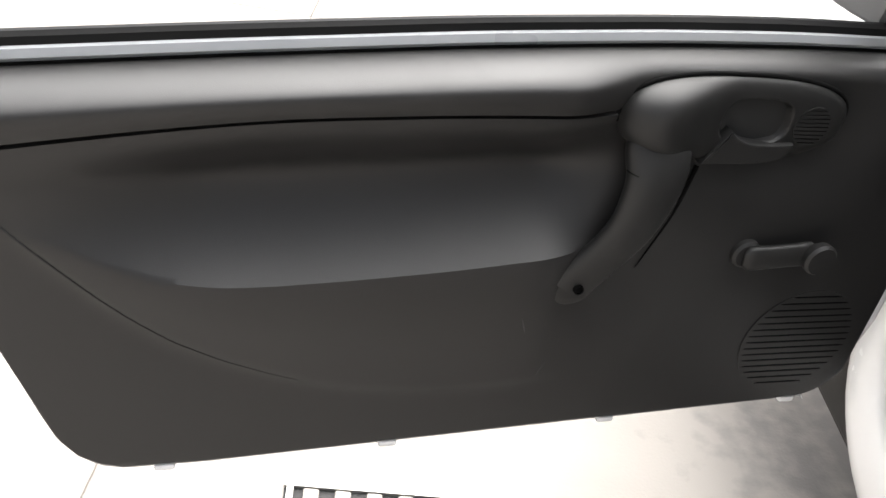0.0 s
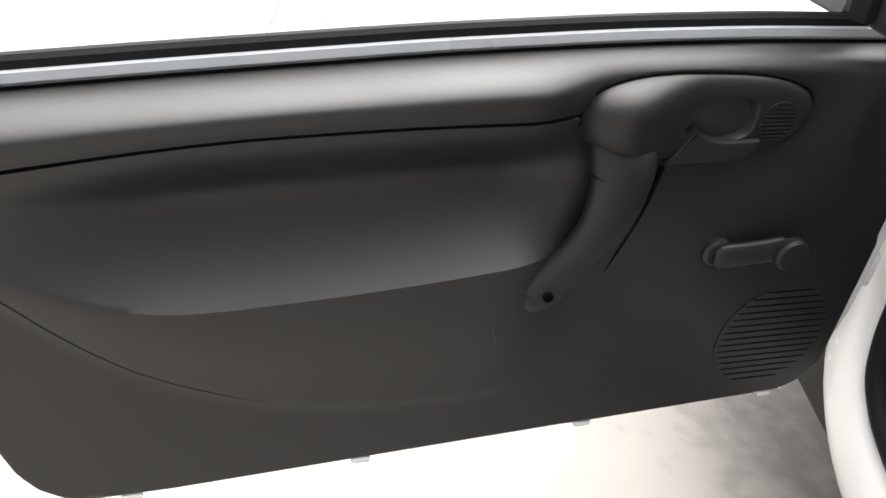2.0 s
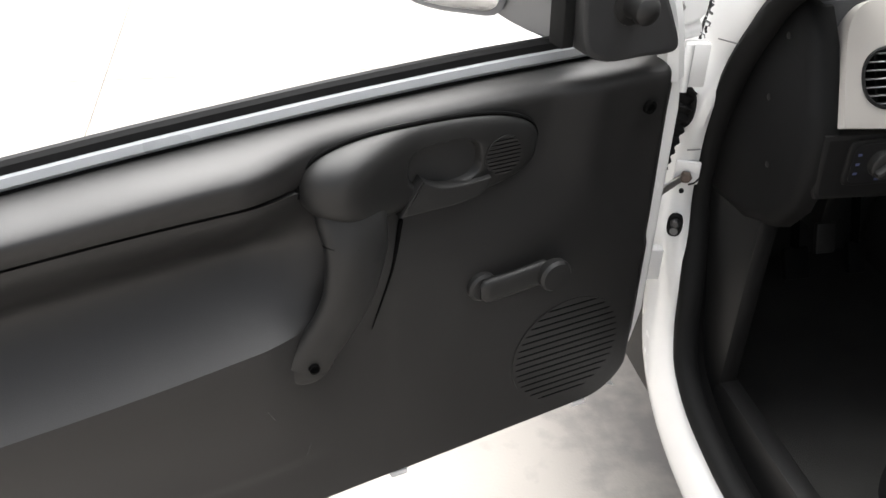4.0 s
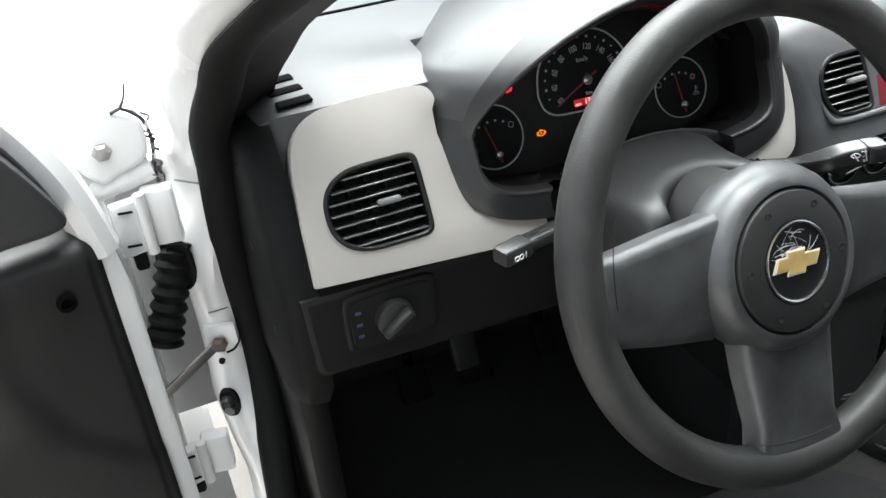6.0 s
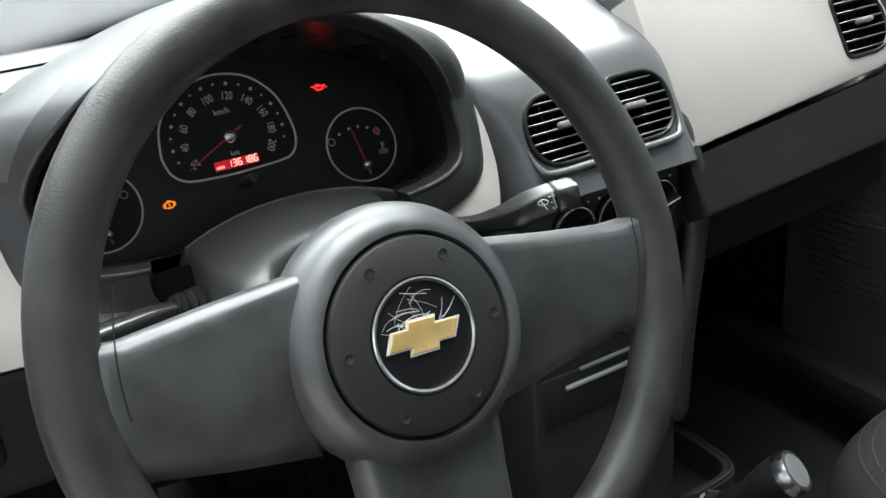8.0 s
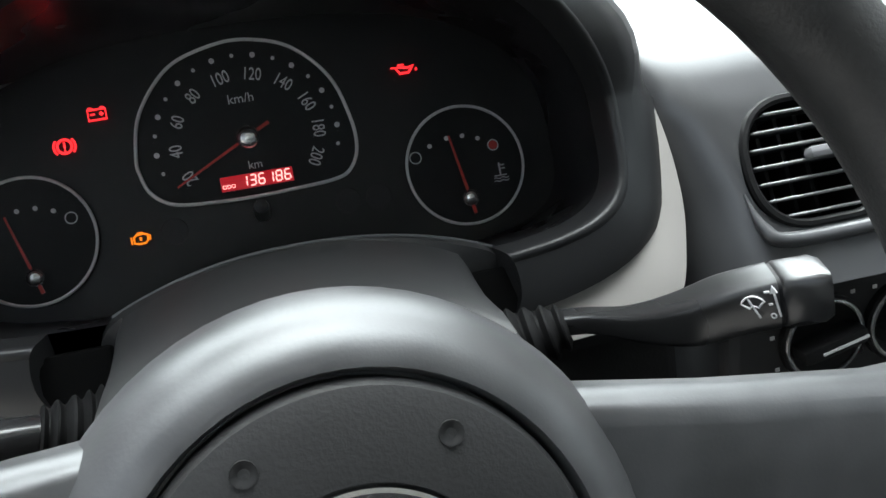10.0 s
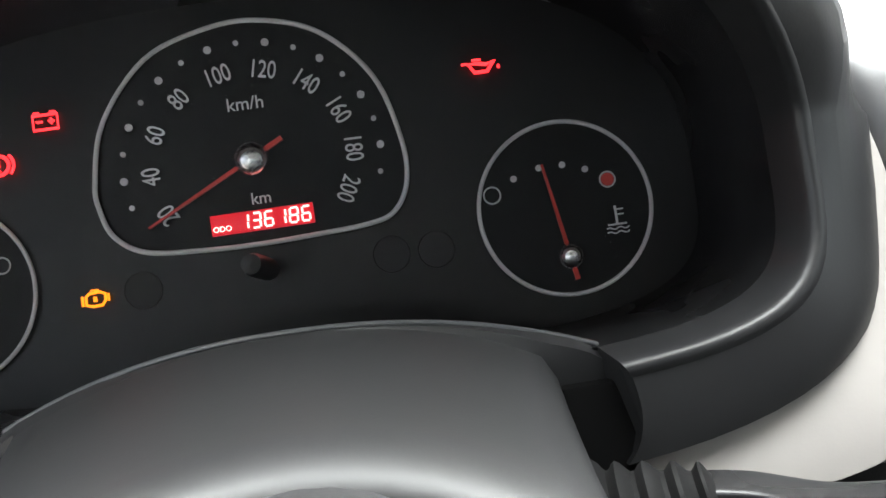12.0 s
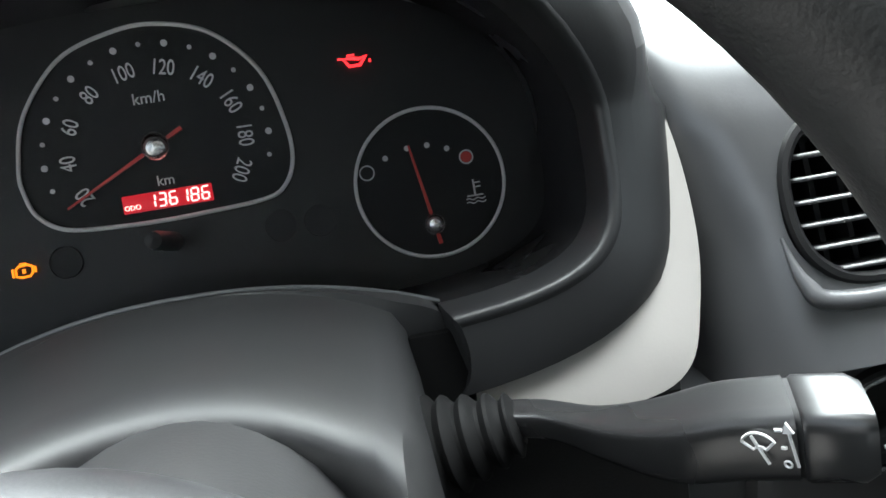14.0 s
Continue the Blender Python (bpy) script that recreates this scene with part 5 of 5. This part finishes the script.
def cut_out(bm, cutters):
    """The mesh with prisms taken out of it."""
    obs = []
    for b in (bm, *cutters):
        bmesh.ops.recalc_face_normals(b, faces=b.faces)
        me = bpy.data.meshes.new("tmp")
        b.to_mesh(me)
        b.free()
        obs.append(new("tmp", me))
    for c in obs[1:]:
        md = obs[0].modifiers.new("cut", "BOOLEAN")
        md.object, md.operation, md.solver = c, "DIFFERENCE", "EXACT"
    bpy.context.view_layer.update()
    me = bpy.data.meshes.new_from_object(obs[0].evaluated_get(bpy.context.evaluated_depsgraph_get()))
    for o in obs:
        bpy.data.objects.remove(o)
    out = bmesh.new()
    out.from_mesh(me)
    return out


cutters = []
for u0, u1, lr, rr in ((0.2115, 0.2640, True, False), (0.2990, 0.3560, False, True)):
    b_ = plate(vent_shape(u0, u1, -0.005, 0.051, lr, rr, 0.0026), -0.045, 0.05)
    b_.transform(CON)
    cutters.append(b_)
part("console_body", cut_out(pod, cutters), CONSOLE, console, "rounded grey console pod round the vents")
vent(console, CON @ pose(0, 0, 0.0115), 0.2115, 0.2640, -0.005, 0.051, 7, True, False, tab=0.20)
vent(console, CON @ pose(0, 0, 0.0115), 0.2990, 0.3560, -0.005, 0.051, 7, False, True, tab=-0.20)
on(CON, "vent_sill", tube(curve([(0.2065, 0.012, 0.0125), (0.2105, -0.004, 0.0142), (0.222, -0.0115, 0.0155), (0.280, -0.0118, 0.0158), (0.343, -0.0115, 0.0155), (0.356, -0.004, 0.0142), (0.3605, 0.012, 0.0125)], 6), [0.0006 + 0.0028 * step(0, 9, k) * (1 - step(27, 36, k)) for k in range(37)], 10), CONSOLE, console)
on(CON, "hazard_button", plate([(0.2725, -0.008), (0.2760, 0.024), (0.2870, 0.024), (0.2905, -0.008)], 0.006, 0.0138, 0.0015), HAZARD, console, "red hazard button")
for u in (0.246, 0.291, 0.336):
    k = on(FACE, "heater_knob", lathe([(0.0222, 0.003), (0.0222, 0.0075), (0.0208, 0.008), (0.0185, 0.0075), (0.0170, 0.0065), (0.0005, 0.0065)], 32, c=(u, 0.0, 0)), HOOD, console)
    on(FACE, "knob_ring", tube([(u + 0.0196 * math.cos(2 * math.pi * i / 40), 0.0196 * math.sin(2 * math.pi * i / 40), 0.0085) for i in range(40)], 0.0013, 8, True), CHROME, k)
    on(FACE @ pose(u, 0.0, 0.012, 0, 0, -78), "grip", box((0, 0, 0), (0.0085, 0.034, 0.013), 0.0025), HOOD, k)
    on(FACE @ pose(u, 0.0, 0.0188, 0, 0, -78), "pointer", box((0, 0.004, 0), (0.0012, 0.024, 0.0010)), PALE, k)
    for a in range(-120, 121, 40):
        on(FACE, "dial_mark", box((u + 0.0258 * math.sin(radians(a)), 0.0258 * math.cos(radians(a)), 0.0046), (0.0022, 0.0018, 0.0006)), PALE if a < 60 else REDP, k)
stack = on(FACE, "lower_console", plate([(0.198, -0.42), (0.198, 0.029), (0.366, 0.029), (0.362, -0.42)], -0.06, 0.004, 0.006), STACK, console, "dark lower centre stack")
for w in (-0.09, -0.16):
    on(FACE, "radio_slot", box((0.279, w, 0.005), (0.150, 0.052, 0.006), 0.003), BLACK, stack)
on(FACE, "radio_trim", box((0.284, -0.1475, 0.009), (0.112, 0.0042, 0.004), 0.001), SILVER, stack, "thin silver trim strip")
on(FACE, "radio_trim", box((0.285, -0.1335, 0.009), (0.082, 0.0030, 0.004), 0.001), TAB, stack)

# passenger side
on(TRIM, "passenger_trim", pierced([(0.362, -0.026), (0.362, 0.118), (0.50, 0.117), (0.60, 0.112), (0.636, 0.104), (0.655, 0.088), (0.664, 0.05), (0.662, 0.016), (0.650, 0.002), (0.632, -0.003)], [vent_shape(0.590, 0.655, 0.015, 0.075, False, True, 0.002)], -0.028, 0.004, 0.0035), BEIGE, dashboard, "matt beige passenger side trim panel")
vent(dashboard, TRIM @ pose(0, 0, 0.002), 0.590, 0.655, 0.015, 0.075, 6, False, True)
part("console_border", tube(curve([(0.010, -0.040, 0.930), (0.013, -0.062, 0.900), (0.016, -0.076, 0.868), (0.018, -0.082, 0.830), (0.017, -0.080, 0.780), (0.010, -0.076, 0.70), (0.004, -0.074, 0.60)], 6), [0.004] + [0.0105] * 35 + [0.006], 14), STACK, console, "rounded edge of the console")
on(TRIM, "glovebox_top", plate([(0.366, -0.031), (0.632, -0.008), (0.655, 0.0), (0.662, -0.07), (0.366, -0.085)], -0.028, -0.001, 0.003), LOWER, dashboard, "dark panel over the glovebox")
on(FACE, "glovebox", plate([(0.380, -0.085), (0.374, 0.024), (0.66, 0.034), (0.655, -0.070)], -0.06, 0.002, 0.012), LOWER, dashboard, "dark grey glovebox lid")

on(FACE, "glovebox_handle", plate(round2([(0.470, -0.020), (0.480, -0.008), (0.525, -0.006), (0.535, -0.018), (0.525, -0.030), (0.480, -0.032)], 3), 0.0, 0.006, 0.003), LOWER, dashboard)

# gear lever, seats, pedals
gear = thing("gear_lever", pose(0.010, -0.105, 0.463), "gear lever with silver capped knob and black boot", "gear lever")
part("lever", tube([(0, -0.010, 0.03), (0.004, -0.026, 0.068), (0.020, -0.044, 0.088)], 0.009, 12), HANDLE, gear)
part("boot", loft([[(a * x, c_ + a * y, z) for x, y in oval(0, 0, 1 + 0.05 * math.sin(5 * z / 0.02), 1, 28, 2.4)] for a, c_, z in ((0.064, 0.0, -0.012), (0.060, 0.0, 0.004), (0.048, -0.004, 0.024), (0.034, -0.010, 0.040), (0.022, -0.016, 0.054), (0.015, -0.020, 0.064), (0.004, -0.022, 0.068))]), BLACK, gear, "black leather gear boot")
kn = part("knob", lathe([(0.011, 0.0), (0.015, 0.010), (0.018, 0.024), (0.0195, 0.036), (0.0190, 0.044), (0.0005, 0.046)], 28), HANDLE, gear)
kn.matrix_local = pose(0.018, -0.044, 0.080, 36, 32, 0) @ Matrix.Diagonal((1.12, 1.12, 1.08, 1))
part("knob_ring", lathe([(0.0192, 0.038), (0.0200, 0.045), (0.0178, 0.051), (0.0150, 0.0515), (0.0146, 0.046)], 32), CHROME, kn, "bright ring round the knob's cap")
part("knob_cap", lathe([(0.0150, 0.046), (0.0148, 0.0512), (0.009, 0.0525), (0.0005, 0.0530)], 32), GREY, kn, "grey shift pattern cap")
part("boot_frame", tube([(x, y, 0.004) for x, y in oval(0, 0.0, 0.055, 0.065, 40, 3.0)], 0.004, 8, True), BLACK, gear)
for a in (0.6, 2.2, 3.7, 5.3):
    part("boot_piping", tube(curve([(0.061 * math.cos(a), 0.061 * math.sin(a), 0.004), (0.050 * math.cos(a + 0.15), -0.004 + 0.050 * math.sin(a + 0.15), 0.026), (0.025 * math.cos(a - 0.1), -0.015 + 0.025 * math.sin(a - 0.1), 0.053)], 6), 0.0013, 6), SILVER, gear, "pale piping on the boot")
for a0, a1 in ((0.2, 0.9), (1.7, 2.6), (2.75, 3.6), (3.75, 4.5), (4.65, 5.6)):
    part("collar_piece", tube([(0.0165 * math.cos(a), -0.021 + 0.0165 * math.sin(a), 0.062 + 0.002 * math.cos(3 * a)) for a in np.linspace(a0, a1, 8)], 0.0020, 8), SILVER, gear, "worn pale piece of the boot collar")


tray = thing("console_tray", pose(0.020, -0.02, 0.45), "dark open tray with raised rim on the tunnel", "console tray")
part("tray_body", loft([[(x, y, z) for x, y in oval(0, 0, a, b, 40, 5)] for a, b, z in ((0.075, 0.060, -0.01), (0.078, 0.062, 0.045), (0.074, 0.058, 0.049), (0.068, 0.052, 0.047), (0.064, 0.049, 0.012), (0.01, 0.01, 0.010))]), STACK, tray)
part("tray_rim", tube([(x, y, 0.0485) for x, y in oval(0, 0, 0.075, 0.059, 48, 5)], 0.0022, 8, True), STACK, tray)


def seat(x, name_label, hw):
    s = thing("seat", pose(x, -0.42, 0.30 + (0.025 if x > 0 else 0)), name_label, "seat", "front seats")
    rows_ = []
    for z, a, b in ((0.06, 0.90, 0.92), (0.12, 1.0, 1.0), (0.17, 1.01, 1.0), (0.205, 0.99, 0.985), (0.230, 0.955, 0.96), (0.248, 0.90, 0.925), (0.258, 0.83, 0.87), (0.2635, 0.72, 0.78), (0.265, 0.5, 0.5), (0.258, 0.02, 0.02)):
        rows_.append([(px, py, z) for px, py in oval(0, 0, hw * a, 0.280 * b, 64, 3.4)])
    part("cushion", loft(rows_), FABRIC, s, "dark grey cloth seat cushion")
    rows_ = []
    for z, y, a in ((0.20, -0.24, 0.9), (0.30, -0.27, 1.0), (0.55, -0.36, 1.0), (0.75, -0.43, 0.92), (0.80, -0.45, 0.7), (0.81, -0.455, 0.1)):
        rows_.append([(px, y + py, z) for px, py in oval(0, -0.05, hw * 0.96 * a, 0.06, 40, 3.0)])
    part("backrest", loft(rows_), FABRIC, s)
    if x > 0:
        for k, z_ in ((0.885, 0.2505), (0.845, 0.2570)):
            part("stitching", tube([(px, py, z_ + 0.0004) for px, py in oval(0, 0, hw * k, 0.280 * (k + 0.030), 72, 3.4)], 0.0006, 6, True), STACK, s, "grey seat stitching")
    part("seat_rail", box((-0.15, 0, 0.03), (0.04, 0.5, 0.06), 0.01), BLACK, s)
    part("seat_rail", box((0.15, 0, 0.03), (0.04, 0.5, 0.06), 0.01), BLACK, s)
    return s


seat(-0.345, "dark grey cloth driver's seat", 0.245)
seat(0.252, "dark grey cloth passenger seat", 0.200)
for x, w_ in ((-0.47, 0.05), (-0.37, 0.05), (-0.25, 0.035)):
    p = thing("pedal", pose(x, 0.32, 0.40), "black rubber foot pedal", "pedal", "pedals")
    part("pad", box((0, 0, 0), (w_, 0.02, 0.06), 0.006, (-30, 0, 0)), RUBBER, p)
    # arm coloured near black to stand in for the footwell's shade
    part("pedal_arm", tube([(0, 0.01, 0.02), (0, 0.08, 0.20), (0, 0.12, 0.33)], 0.008, 8), VOID, p)

release = thing("bonnet_release", pose(-0.445, 0.171, 0.558), "dark grey plastic bonnet release lever", "lever")
part("lever", box((0, 0, 0), (0.034, 0.012, 0.050), 0.004, (-20, 0, 0)), HANDLE, release)
part("lever_root", box((0, 0.03, 0.05), (0.022, 0.05, 0.10), 0.005), LOWER, release)

# passenger door
pd = thing("passenger_door", axes((0.50, -0.45, 0), (0, -1, 0), (0, 0, 1)), "closed dark grey passenger door trim", "car door")
rows = []
for u in np.linspace(-0.66, 0.72, 47):
    rows.append([(u, w, 0.012 * step(0.0, 0.03, w - 0.34) + 0.014 * step(0.66, 0.72, w) * step(-0.50, -0.42, u) - 0.010 * step(0.72, 0.80, w) * step(-0.42, -0.30, u) - 0.030 * step(0.92, 0.965, w)) for w in np.linspace(0.33, 0.965, 44)])
# trim uses the brightened plastic; the extra light is in its colour
part("trim_panel", loft(rows, closed=False), PASSENGER, pd, "dark grey moulded door trim")
part("door_backing", box((0.03, 0.64, -0.045), (1.38, 0.66, 0.03)), BLACK, pd)
part("speaker_recess", plate(oval(-0.555, 0.570, 0.075, 0.075, 32), 0.008, 0.0132), PASSENGER, pd)
ribs("grille_rib", pd, PASSENGER, -0.555, 0.570, 0.077, 0.077, 14, 0.0145, 0.0085, 0.004)
pc = part("window_crank", lathe([(0.022, 0.010), (0.021, 0.018), (0.0005, 0.020)], 20, c=(-0.475, 0.705, 0)), PASSENGER, pd, "dark plastic window winder")
part("crank_arm", tube(curve([(-0.478, 0.712, 0.024), (-0.458, 0.683, 0.030), (-0.436, 0.652, 0.032)], 5), 0.011, 14, flat=0.6), PASSENGER, pc)
part("crank_knob", lathe([(0.014, 0.030), (0.015, 0.046), (0.0005, 0.048)], 20, c=(-0.434, 0.650, 0)), PASSENGER, pc)
part("handle_bezel", loft([[(x, y, z) for x, y in oval(-0.335, 0.800, a, b, 40, 2.8)] for a, b, z in ((0.125, 0.050, 0.002), (0.122, 0.048, 0.022), (0.110, 0.038, 0.028), (0.09, 0.026, 0.027), (0.085, 0.022, 0.010), (0.01, 0.004, 0.009))]), PASSENGER, pd, "rounded dark plastic handle surround")
part("tweeter_grille", lathe([(0.022, 0.02), (0.022, 0.030), (0.0005, 0.031)], 24, c=(-0.430, 0.800, 0)), BLACK, pd)
